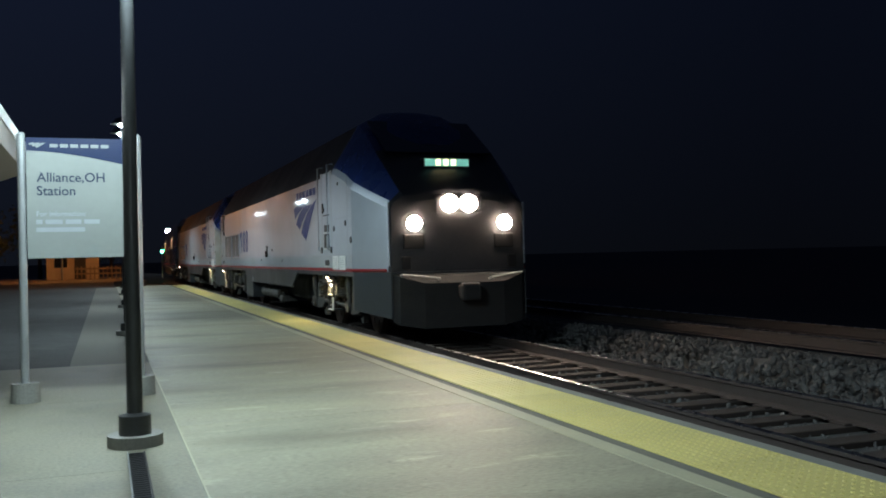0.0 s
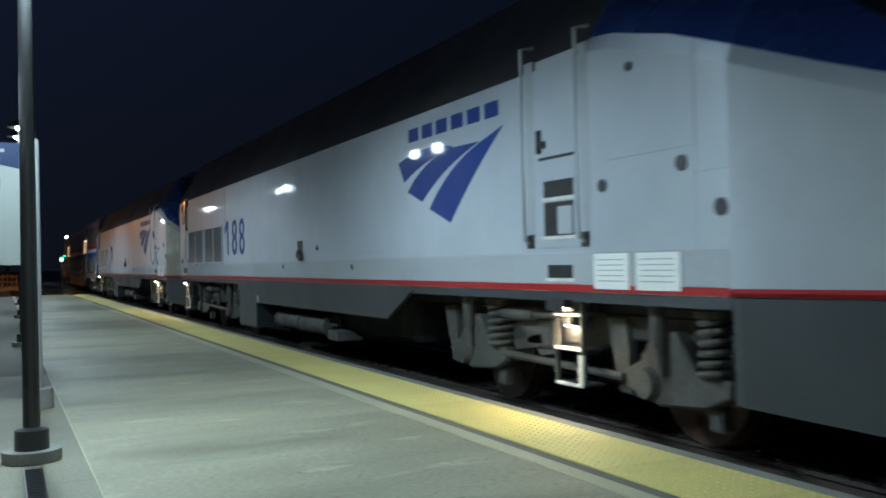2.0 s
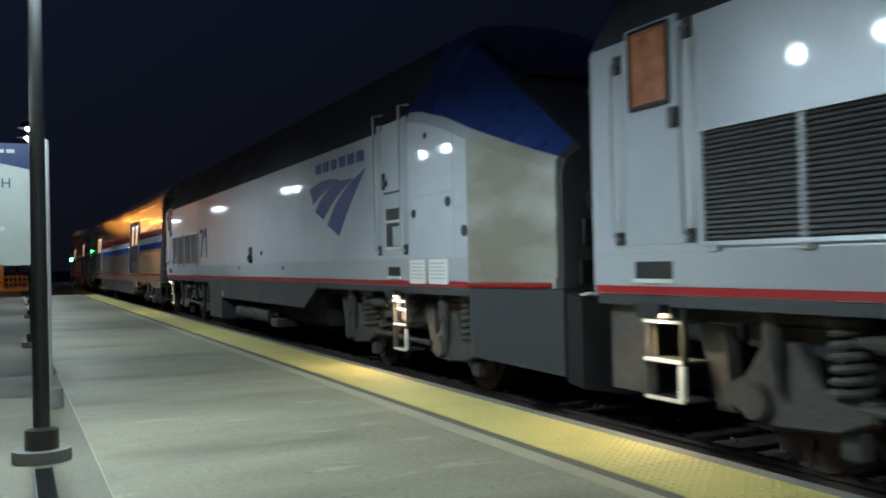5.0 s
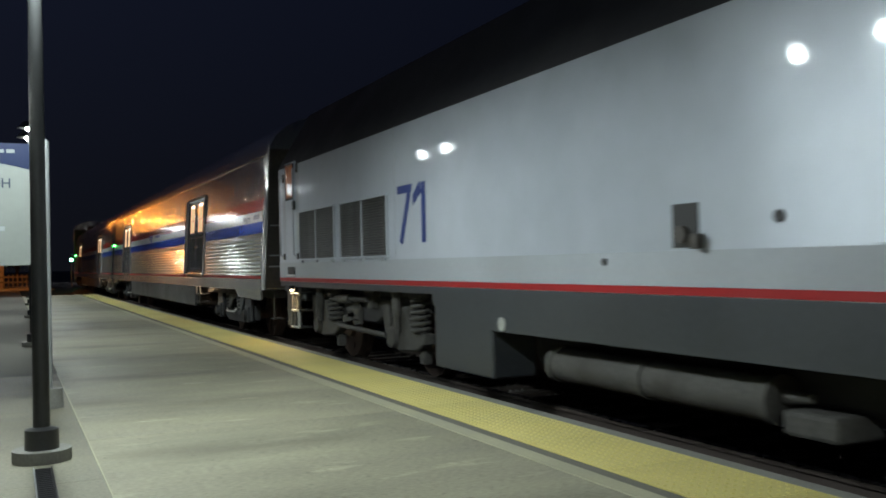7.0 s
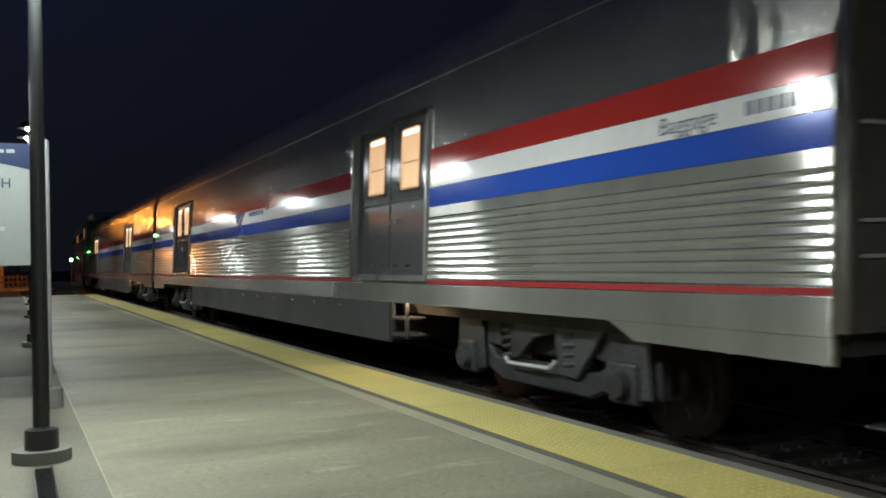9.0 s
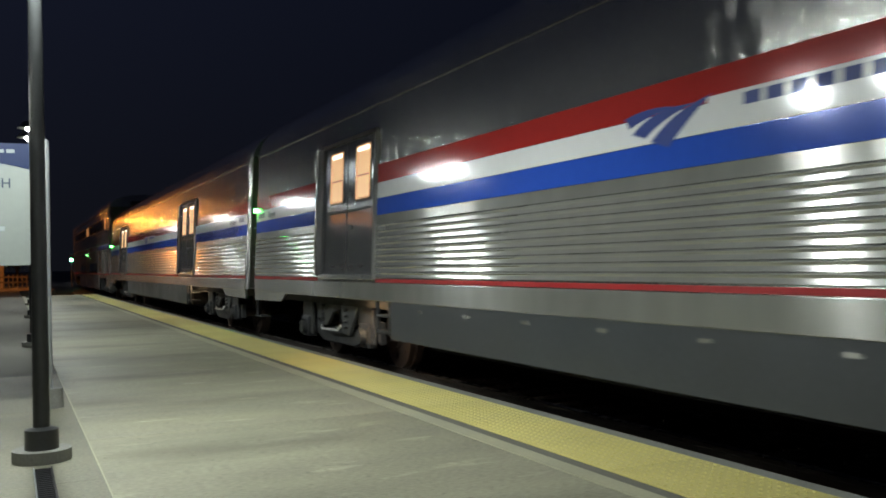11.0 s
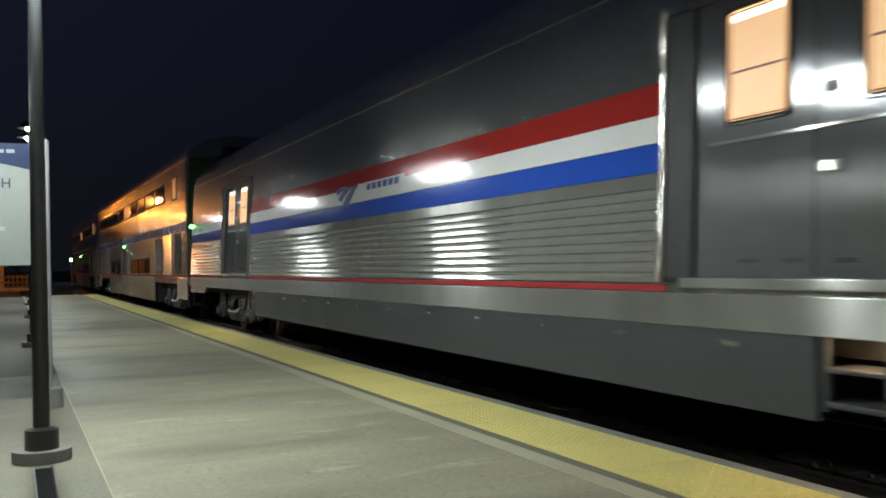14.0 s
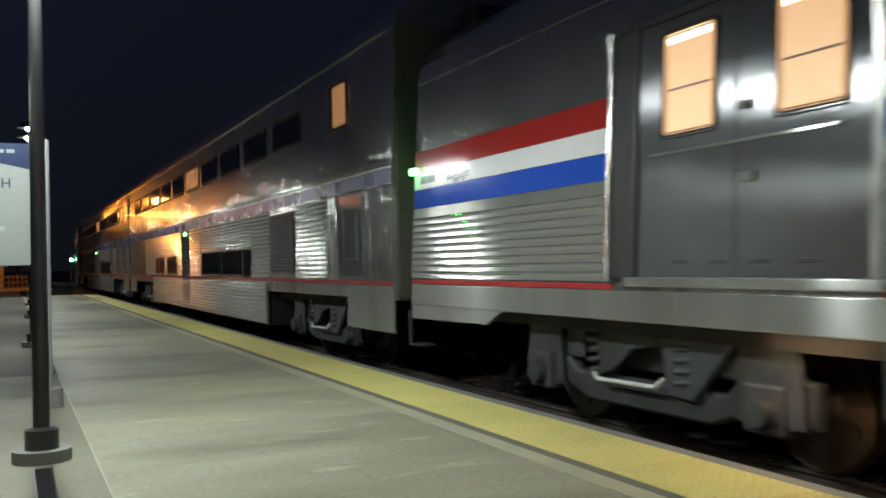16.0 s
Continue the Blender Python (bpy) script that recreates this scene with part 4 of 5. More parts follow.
def baggage_car():
    C = thing("baggage_car", "fluted stainless steel baggage car with red, white and blue bands", "railway carriage", "train")
    Lc = 25.2
    part("body", loft([(0.0, car_section(1.52, 3.50, 4.27)), (-0.06, car_section(CAR_W, 3.50, 4.27)), (-Lc + 0.06, car_section(CAR_W, 3.50, 4.27)), (-Lc, car_section(1.52, 3.50, 4.27))]), M_UPPER, C, "smooth stainless steel shell", smooth=True)
    doors = ((-3.90, -5.92), (-17.89, -19.93))
    runs = ((-0.06, -3.68), (-5.96, -17.67), (-19.97, -Lc + 0.06))
    for a, b in runs:
        part("fluted_panel", flutes(a, b, 1.29, 1.955, 9, CAR_W), M_STAINLESS, C, "ribbed stainless steel panel")
        part("plain_panel", box(-CAR_W - 0.010, -CAR_W + 0.01, b, a, 1.958, 2.069, 0.003), M_SILL, C)
        for nm, m, z0, z1 in (("blue_band", M_STRIPE_B, 2.072, 2.280), ("white_band", M_STRIPE_W, 2.284, 2.476), ("red_band", M_STRIPE_R, 2.480, 2.708), ("red_line", M_RED, 1.232, 1.276)):
            part(nm, box(-CAR_W - 0.006, -CAR_W + 0.01, b, a, z0, z1), m, C)
            part(nm, box(CAR_W - 0.01, CAR_W + 0.006, b, a, z0, z1), m, C)
    part("roof_rail", box(-CAR_W - 0.012, -CAR_W + 0.01, -Lc + 0.06, -0.06, 3.48, 3.52, 0.004), M_UPPER, C)
    part("sill", box(-CAR_W - 0.01, -CAR_W + 0.03, -Lc + 0.06, -0.06, 1.0, 1.225, 0.006), M_SILL, C, "satin steel sill")
    part("sill", box(CAR_W - 0.03, CAR_W + 0.01, -Lc + 0.06, -0.06, 1.0, 1.225, 0.006), M_SILL, C)
    for s in (-1, 1):
        a, b = sorted((s * CAR_W, s * (CAR_W - 0.04)))
        part("skirt", prism([(-6.45, 0.998), (-6.45, 0.55), (-18.9, 0.52), (-18.9, 0.998)], a, b), M_SKIRT, C, "dark grey side skirt")
        for e in (0, 1):
            f = (lambda u: u) if e == 0 else (lambda u: -Lc - u)
            part("end_skirt", prism([(f(-0.06), 0.998), (f(-0.06), 0.84), (f(-1.75), 0.86), (f(-2.05), 0.998)], a, b), M_SILL, C)
    for k in range(11):
        part("reflector", side_box(-7.2 - k * 1.1, -7.32 - k * 1.1, 0.90, 0.93, 0.006, 0.02, X=CAR_W, bevel=0), M_SILL, C)
    part("underframe", box(-1.3, 1.3, -Lc + 0.2, -0.2, 0.86, 1.03), M_DARK, C)
    part("equipment_box", box(-1.35, 1.35, -18.3, -7.0, 0.45, 0.9, 0.05), M_DARK, C)
    for u0, u1 in doors:
        d = part("loading_door", side_box(u0 - 0.02, u1 + 0.02, 1.33, 3.14, 0.012, 0.03, X=CAR_W, bevel=0.006), M_DOOR, C, "stainless double loading door with lit windows")
        # dark strip for the rear jamb, with the doorway's shadow in its colour
        part("door_jamb", box(-CAR_W - 0.045, -CAR_W + 0.01, u0 - 0.08, u0 + 0.20, 1.30, 3.16, 0.03), M_RUBBER, d)
        part("door_jamb", box(-CAR_W - 0.035, -CAR_W + 0.01, u1 - 0.02, u1 + 0.03, 1.30, 3.16, 0.01), M_STAINLESS, d)
        part("door_head", box(-CAR_W - 0.04, -CAR_W + 0.01, u1, u0, 3.13, 3.19, 0.01), M_RUBBER, d)
        part("door_sill", box(-CAR_W - 0.05, -CAR_W + 0.01, u1 - 0.05, u0 + 0.05, 1.26, 1.33, 0.01), M_STAINLESS, d)
        mid = (u0 + u1) / 2
        part("door_post", tube((-CAR_W - 0.03, u0 + 0.23, 1.30), (-CAR_W - 0.03, u0 + 0.23, 3.17), 0.035, seg=12), M_UPPER, d, "polished steel door post", smooth=True)
        part("door_gap", side_box(mid + 0.012, mid - 0.012, 1.35, 3.12, 0.016, 0.02, X=CAR_W, bevel=0), M_RUBBER, d)
        for w0, w1 in ((u0 - 0.36, u0 - 0.82), (u0 - 1.36, u0 - 1.82)):
            part("window_rubber", side_box(w0 + 0.03, w1 - 0.03, 2.29, 3.05, 0.018, 0.02, X=CAR_W, bevel=0.03), M_RUBBER, d)
            part("window_pane", side_box(w0, w1, 2.32, 3.02, 0.024, 0.02, X=CAR_W, bevel=0.03), M_LIT, d, "warm lit window")
            part("ceiling_tube", side_box(w0 - 0.03, w1 + 0.03, 2.95, 3.0, 0.027, 0.02, X=CAR_W, bevel=0.005), M_LITTOP, d)
            part("window_rail", side_box(w0 - 0.02, w1 + 0.02, 2.62, 2.635, 0.027, 0.02, X=CAR_W, bevel=0), M_BRICK, d)
        for z, ln in ((1.93, 0.20), (2.38, 0.13)):
            bm = side_box(mid - 0.05, mid - 0.05 - ln * 0.6, z, z + 0.06, 0.045, 0.05, X=CAR_W)
            part("door_handle", bm, M_STAINLESS, d)
        part("push_rail", side_box(u0 - 0.2, u1 + 0.2, 2.18, 2.205, 0.03, 0.03, X=CAR_W), M_STAINLESS, d)
        # unseen strip, added to throw the warm pool beside the door
        low = -5.3 if u0 > -10 else -19.35
        part("sill_light", box(-CAR_W + 0.034, -CAR_W + 0.09, low - 0.28, low + 0.28, 1.004, 1.012), M_ADDEDGLOW, d, "unseen warm glow added under the door sill")
        for k in range(4):
            part("kick_bump", side_box(u0 - 0.45 - k * 0.35, u0 - 0.6 - k * 0.35, 1.42, 1.45, 0.02, 0.02, X=CAR_W), M_RUBBER, d)
    for u in (-6.15, -19.15):
        bogie_steps(C, u)
    # lettering on the white band
    ident = -CAR_W - 0.008
    text_mesh("Baggage", 0.155, 0.001, M_INK, "lettering", C, flat_on_side(ident, -0.86, 2.33))
    bars(C, "number_bar", M_INK, CAR_W + 0.002, -0.22, -0.62, 2.34, 2.43, 5)
    text_mesh("Baggage", 0.175, 0.001, M_INK, "lettering", C, flat_on_side(ident, -23.70, 2.325), bold=0.0)
    bars(C, "number_bar", M_INK, CAR_W + 0.002, -24.50, -24.92, 2.34, 2.43, 5)
    part("emblem_panel", box(-CAR_W - 0.008, -CAR_W + 0.004, -13.15, -11.66, 2.30, 2.52), M_STRIPE_W, C)
    bars(C, "wordmark_bar", M_LOGO, CAR_W + 0.005, -11.98, -13.05, 2.415, 2.495, 6)
    fan(C, -11.70, 2.54, 0.365, CAR_W + 0.004, M_LOGO, "blue swept blade of the emblem")
    # ends
    for y0, y1 in ((0.0, 0.36), (-Lc - 0.36, -Lc)):
        part("diaphragm", box(-0.62, 0.62, y0, y1, 1.05, 3.45, 0.06), M_END, C)
        part("buffer_beam", box(-0.9, 0.9, y0 - 0.02, y1 + 0.02, 0.80, 1.0, 0.04), M_DARK, C)
    for y in (-0.02, -Lc + 0.02):
        part("end_wall", box(-1.50, 1.50, y - 0.03, y + 0.03, 1.05, 3.6), M_END, C)
        for s in (-1, 1):
            for z in (1.45, 1.65, 2.2):
                part("end_rung", tube((s * 1.46, y - 0.06 if y < -1 else y + 0.06, z), (s * 1.2, y - 0.06 if y < -1 else y + 0.06, z), 0.012, seg=8), M_BAND, C)
        part("end_step", box(-1.45, -1.25, (y - 0.35 if y < -1 else y + 0.05), (y - 0.05 if y < -1 else y + 0.35), 0.50, 0.52, 0.01), M_TRUCK, C)
        part("step_hanger", box(-1.45, -1.42, (y - 0.35 if y < -1 else y + 0.32), (y - 0.32 if y < -1 else y + 0.35), 0.50, 0.9), M_TRUCK, C)
    part("indicator", box(-CAR_W - 0.07, -CAR_W, -0.16, -0.03, 2.46, 2.53, 0.01), M_GREEN, C, "glowing green indicator")
    lean(C, 0.032)
    sets = car_bogie(C, -3.55) + car_bogie(C, -21.65)
    return C, sets


def double_deck_car():
    C = thing("double_deck_car", "tall stainless double deck carriage with two rows of windows", "railway carriage", "train")
    Lc, X = 25.2, 1.54
    part("body", loft([(0.0, car_section(1.5, 4.30, 4.92, 1.02)), (0.06, car_section(X, 4.30, 4.92, 1.02)), (Lc - 0.06, car_section(X, 4.30, 4.92, 1.02)), (Lc, car_section(1.5, 4.30, 4.92, 1.02))]), M_UPPER, C, "smooth stainless steel shell", smooth=True)
    part("ledge", box(-X - 0.03, -X, 0.06, Lc - 0.06, 2.66, 2.72, 0.008), M_STAINLESS, C)
    for nm, m, z0, z1 in (("blue_band", M_NAVY, 2.44, 2.62), ("white_band", M_STRIPE_W, 2.625, 2.645), ("red_line", M_RED, 1.20, 1.24)):
        part(nm, box(-X - 0.006, -X + 0.01, 0.06, Lc - 0.06, z0, z1), m, C)
    part("roof_rail", box(-X - 0.02, -X + 0.01, 0.06, Lc - 0.06, 4.28, 4.33, 0.006), M_UPPER, C)
    for a, b in ((2.4, 3.95), (5.5, 6.75), (11.65, 13.0), (14.2, 21.0)):
        part("fluted_panel", flutes(a, b, 1.26, 2.42, 16, X), M_STAINLESS, C, "ribbed stainless steel panel")
    part("fluted_skirt", flutes(5.75, 19.4, 0.42, 1.18, 11, X), M_STAINLESS, C, "ribbed stainless steel lower panel")
    part("fluted_panel", flutes(6.75, 11.65, 1.82, 2.42, 9, X), M_STAINLESS, C)
    part("lower_hull", box(-1.45, 1.45, 5.75, 19.4, 0.40, 1.03), M_DARK, C)
    part("end_sill", box(-X - 0.008, -X + 0.03, 0.06, 1.6, 0.62, 1.19, 0.008), M_SILL, C)
    part("end_sill", box(-X - 0.008, -X + 0.03, Lc - 1.6, Lc - 0.06, 0.62, 1.19, 0.008), M_SILL, C)
    part("crew_door", side_box(1.0, 1.9, 1.30, 2.40, 0.01, 0.02, X=X), M_DOOR, C)
    part("crew_door_window", side_box(1.2, 1.7, 1.5, 2.2, 0.014, 0.02, X=X, bevel=0.03), M_DOOR, C)
    lv = part("louvre", side_box(4.05, 5.42, 1.36, 2.34, 0.012, 0.03, X=X), M_LOUVRE, C, "dark louvred vent")
    me = mesh_of(box(-0.02, 0.004, 4.08, 5.39, -0.008, 0.012), "slat", M_TRUCK)
    for k in range(18):
        o = new("slat", me)
        o.parent = lv
        o.matrix_basis = pose(-X - 0.014, 0, 1.40 + k * 0.052, 0, 25, 0)
    low = [(6.85, 7.35), (7.55, 9.25), (9.45, 11.4)]
    low += [(15.0, 16.5), (17.2, 18.7)]
    for a, b in low:
        part("window_pane", side_box(a, b, 1.27, 1.79, 0.025, 0.03, X=X, bevel=0.03), M_GLASSDARK, C, "dark lower deck window")
    for i in range(10):
        a = 3.6 + i * 2.05
        fr = part("window_frame", side_box(a - 0.06, a + 1.56, 3.38, 3.94, 0.006, 0.02, X=X, bevel=0.01), M_RUBBER, C)
        part("window_pane", side_box(a, a + 1.5, 3.43, 3.89, 0.012, 0.02, X=X, bevel=0.03), M_LITDIM if i in (4,) else M_GLASSDARK, fr)
    fr = part("window_frame", side_box(1.50, 2.25, 3.33, 3.99, 0.006, 0.02, X=X, bevel=0.02), M_RUBBER, C)
    part("window_pane", side_box(1.56, 2.02, 3.38, 3.94, 0.012, 0.02, X=X, bevel=0.03), M_LITDIM, fr, "dim warm lit window")
    part("door", side_box(13.05, 14.15, 0.62, 2.40, 0.012, 0.03, X=X), M_DOOR, C)
    part("indicator", box(-X - 0.05, -X, 13.55, 13.65, 2.30, 2.36), M_GREENDIM, C, "glowing green indicator")
    for y0, y1 in ((-0.36, 0.0), (Lc, Lc + 0.36)):
        part("diaphragm", box(-0.62, 0.62, y0, y1, 2.55, 4.6, 0.06), M_RUBBER, C)
        part("buffer_beam", box(-0.9, 0.9, y0 - 0.02, y1 + 0.02, 0.80, 1.0, 0.04), M_DARK, C)
    for y in (0.02, Lc - 0.02):
        part("end_wall", box(-1.48, 1.48, y - 0.03, y + 0.03, 1.05, 4.35), M_END, C)
    part("underframe", box(-1.3, 1.3, 0.2, Lc - 0.2, 0.86, 1.03), M_DARK, C)
    sets = car_bogie(C, 3.45) + car_bogie(C, Lc - 3.45)
    return C, sets


M_LITDIM = material("dim_curtained_window", (0.4, 0.3, 0.2), 0.3, vary=0.2, scale=3, fine=12, bump=0, emit=(1.0, 0.5, 0.2), power=0.25)
M_GREENDIM = material("small_green_indicator", (0.1, 0.8, 0.3), 0.3, vary=0.02, bump=0, emit=(0.2, 1.0, 0.3), power=12.0)

TALL = 0.962


def settle(C, along):
    """Bring a vehicle to its true length and height: along() moves each point on its length."""
    done = set()
    for ob in C.children_recursive:
        if ob.name.startswith("wheelset"):
            ob.data.transform(Matrix.Diagonal((1, TALL, TALL, 1)))
            ob.location = (0, along(ob.location.y), ob.location.z * TALL)
        elif ob.data.users > 1:
            m = ob.matrix_basis.copy()
            m.translation.z *= TALL
            ob.matrix_basis = m
        elif ob.data.name not in done:
            done.add(ob.data.name)
            m = ob.matrix_basis
            for v in ob.data.vertices:
                p = m @ v.co
                v.co = (p.x, along(p.y), p.z * TALL)
            ob.matrix_basis = Matrix()
    bpy.context.view_layer.update()


def loco_along(u):
    return u if u > -10.1 else -10.1 + (u + 10.1) * 0.967


def car_along(u):
    return u * 1.02


loco_a, wheels_a = locomotive("188", M_LOCO, True)
loco_b, wheels_b = locomotive("71", M_DIRTY, False)
settle(loco_a, loco_along)
settle(loco_b, loco_along)
car_a, wheels_c = baggage_car()
settle(car_a, car_along)
car_b = copy_thing(car_a, Matrix())
car_c, wheels_e = double_deck_car()
settle(car_c, car_along)
car_d = copy_thing(car_c, Matrix())
car_e = copy_thing(car_c, Matrix())


def sets_of(c):
    return [o for o in c.children if o.name.startswith("wheelset")]
# ---- lamp posts ----


def lamp_post():
    P = thing("lamp_post", "dark lamp post with twin heads on a round concrete footing", "lamp post", "platform lamps")
    bm = tube((0, 0, 0.001), (0, 0, 0.075), 0.178, seg=40)
    part("footing", bm, M_EDGE, P, "round concrete footing")
    bm = tube((0, 0, 0.075), (0, 0, 0.20), 0.104, 0.102, seg=32)
    tube((0, 0, 0.20), (0, 0, 0.215), 0.102, 0.06, seg=32, bm=bm)
    part("base_cover", bm, M_POSTDARK, P, "black cylindrical base cover", smooth=True)
    part("pole", tube((0, 0, 0.2), (0, 0, 3.48), 0.052, 0.042, seg=24), M_POSTDARK, P, smooth=True)
    part("arm", bent([(0, 0, 3.42), (0, 0.15, 3.55), (0, 0.6, 3.58), (0, 1.10, 3.56)], 0.03), M_POSTDARK, P, smooth=True)
    for s in HEADS:
        bm = tube((0, s, 3.48), (0, s, 3.58), 0.20, 0.12, seg=28)
        h = part("lamp_head", bm, M_POSTDARK, P, smooth=True)
        bm = bmesh.new()
        bmesh.ops.create_uvsphere(bm, u_segments=20, v_segments=10, radius=0.075, matrix=Matrix.Translation((0, s, 3.485)) @ Matrix.Diagonal((1, 1, 0.75, 1)))
        part("lens", bm, M_LENS, h, "glowing white lamp lens", smooth=True)
    return P


post = lamp_post()
post.matrix_basis = pose(post_x(POSTS[0]), POSTS[0], 0)
for y in POSTS[1:]:
    copy_thing(post, pose(post_x(y), y, 0))

# ---- station sign between two poles ----
SIGN_Y = 8.88
SIGN_X = 0.085
sign = thing("station_sign", "white and navy station name sign on two grey poles", "sign", m=pose(SIGN_X, SIGN_Y, 0))
for x in (-0.765, 0.205):
    pl = part("sign_pole", tube((x, 0, 0.0), (x, 0, 2.36), 0.034, seg=20), M_POSTGREY, sign, "galvanised round pole", smooth=True)
    part("pole_cap", tube((x, 0, 2.36), (x, 0, 2.375), 0.036, 0.02, seg=20), M_POSTGREY, pl)
    part("pole_footing", tube((x, 0, 0.0), (x, 0, 0.17), 0.125, 0.115, seg=24), M_EDGE, sign, "round concrete pole footing")
part("sign_panel", box(-0.725, 0.165, -0.018, 0.018, 1.26, 2.33, 0.004), M_SIGNWHITE, sign, "white sign panel")
bm = bmesh.new()
N = 16
top, low = [], []
for i in range(N + 1):
    t = i / N
    x = -0.725 + 0.89 * t
    top.append(bm.verts.new((x, -0.022, 2.33)))
    low.append(bm.verts.new((x, -0.022, 2.215 - 0.135 * t ** 1.7)))
for i in range(N):
    bm.faces.new((low[i], low[i + 1], top[i + 1], top[i]))
ex = bmesh.ops.extrude_face_region(bm, geom=bm.faces[:])
bmesh.ops.translate(bm, vec=(0, 0.003, 0), verts=[g for g in ex["geom"] if isinstance(g, bmesh.types.BMVert)])
bmesh.ops.recalc_face_normals(bm, faces=bm.faces[:])
part("header_panel", bm, M_SIGNBLUE, sign, "navy curved header")


def on_sign(x, z):
    return Matrix(((1, 0, 0, x), (0, 0, -1, -0.021), (0, 1, 0, z), (0, 0, 0, 1)))


text_mesh("Alliance,OH", 0.118, 0.001, M_INK, "lettering", sign, on_sign(-0.64, 1.94), "dark station name", bold=0.001, stretch=0.98)
text_mesh("Station", 0.118, 0.001, M_INK, "lettering", sign, on_sign(-0.645, 1.82), "dark lettering", bold=0.001, stretch=0.98)
text_mesh("For information:", 0.062, 0.001, M_BAND, "lettering", sign, on_sign(-0.65, 1.635), "small grey lettering", bold=0.001)
for z, groups in ((1.565, (0.05, 0.14, 0.13, 0.13)), (1.495, (0.40,))):
    x = -0.65
    for g in groups:
        part("text_bar", box(x, x + g, -0.0205, -0.017, z, z + 0.038), M_BAND, sign)
        x += g + 0.025
x = -0.53
for k in range(6):
    part("wordmark_bar", box(x, x + 0.066, -0.0255, -0.021, 2.245, 2.275), M_SIGNWHITE, sign)
    x += 0.085
for k in range(3):
    bm = bmesh.new()
    vs = [bm.verts.new((-0.56 - 0.045 * k, -0.0245, 2.285)), bm.verts.new((-0.585 - 0.045 * k, -0.0245, 2.285)), bm.verts.new((-0.66 - 0.02 * k, -0.0245, 2.262 + 0.009 * k)), bm.verts.new((-0.635 - 0.03 * k, -0.0245, 2.238 + 0.011 * k))]
    f = bm.faces.new(vs)
    ex = bmesh.ops.extrude_face_region(bm, geom=[f])
    bmesh.ops.translate(bm, vec=(0, 0.003, 0), verts=[g for g in ex["geom"] if isinstance(g, bmesh.types.BMVert)])
    bmesh.ops.recalc_face_normals(bm, faces=bm.faces[:])
    part("emblem_blade", bm, M_SIGNWHITE, sign)

# ---- slot drain in the walk ----
drain = thing("drain_grate", "dark iron slot drain set in the concrete walk", "drain", m=pose(0.160, 3.96, 0))
part("tray", box(-0.05, 0.05, 0, 2.22, -0.003, 0.0005), M_RUBBER, drain)
me = mesh_of(box(-0.042, 0.042, -0.012, 0.012, 0.0, 0.006, 0.002), "bar", M_IRON)
for k in range(44):
    o = new("bar", me)
    o.parent = drain
    o.matrix_basis = pose(0, 0.03 + k * 0.05, 0)
for x in (-0.054, 0.046):
    part("frame_bar", box(x, x + 0.008, 0, 2.22, 0.0, 0.008), M_IRON if x > 0 else M_POSTGREY, drain)

# ---- station canopy beside the walk ----
canopy = thing("station_canopy", "pale butterfly station canopy on dark posts", "canopy")
prof = [(-0.86, 2.62), (-0.86, 2.30), (-1.9, 1.93), (-3.1, 2.30), (-3.1, 2.62), (-1.9, 2.22)]
bm = bmesh.new()
a = [bm.verts.new((x, -9, z)) for x, z in prof]
b = [bm.verts.new((x, 12.0, z)) for x, z in prof]
bm.faces.new(a)
bm.faces.new(b[::-1])
for i in range(len(prof)):
    j = (i + 1) % len(prof)
    bm.faces.new((a[i], b[i], b[j], a[j]))
bmesh.ops.recalc_face_normals(bm, faces=bm.faces[:])
part("roof_slab", bm, M_CANOPY, canopy, "pale sheet roof")
part("fascia", box(-0.858, -0.845, -9, 12.0, 2.52, 2.64, 0.004), M_WHITE, canopy, "white fascia strip")
for y in (-6, 0, 6, 11.5):
    part("canopy_post", box(-1.98, -1.82, y - 0.08, y + 0.08, 0, 1.96), M_POSTDARK, canopy)
st = thing("station_building", "dark low station building beside the walk", "building")
part("wall", box(-9.0, -6.0, -12, 12.5, 0, 3.2), M_BRICK, st)
part("roof", box(-9.3, -6.0, -12.3, 12.8, 3.2, 3.4), M_ROOF, st)

# ---- beyond the platform end ----
house = thing("far_house", "small rendered house under a sodium street lamp", "house", m=pose(-2.3, 75.0, 0))
part("wall", box(-1.85, 1.85, 0, 6, -0.1, 2.3), M_BRICK, house)
part("roof", prism([(-0.4, 2.3), (3.0, 3.6), (6.4, 2.3)], -2.1, 2.1), M_ROOF, house)
part("door", box(0.1, 0.9, -0.03, 0.03, 0.0, 1.95), M_POSTDARK, house)
part("window", box(-1.3, -0.4, -0.03, 0.03, 0.9, 1.8), M_GLASSDARK, house)
fence = thing("fence", "low weathered timber fence at the yard", "fence")
for k in range(16):
    x = -2.0 + k * 0.3
    part("fence_post", box(x, x + 0.09, 73.0, 73.09, -0.03, 0.95), M_WOOD, fence)
for z in (0.35, 0.72):
    part("fence_rail", box(-2.1, 2.6, 73.09, 73.13, z, z + 0.12), M_WOOD, fence)
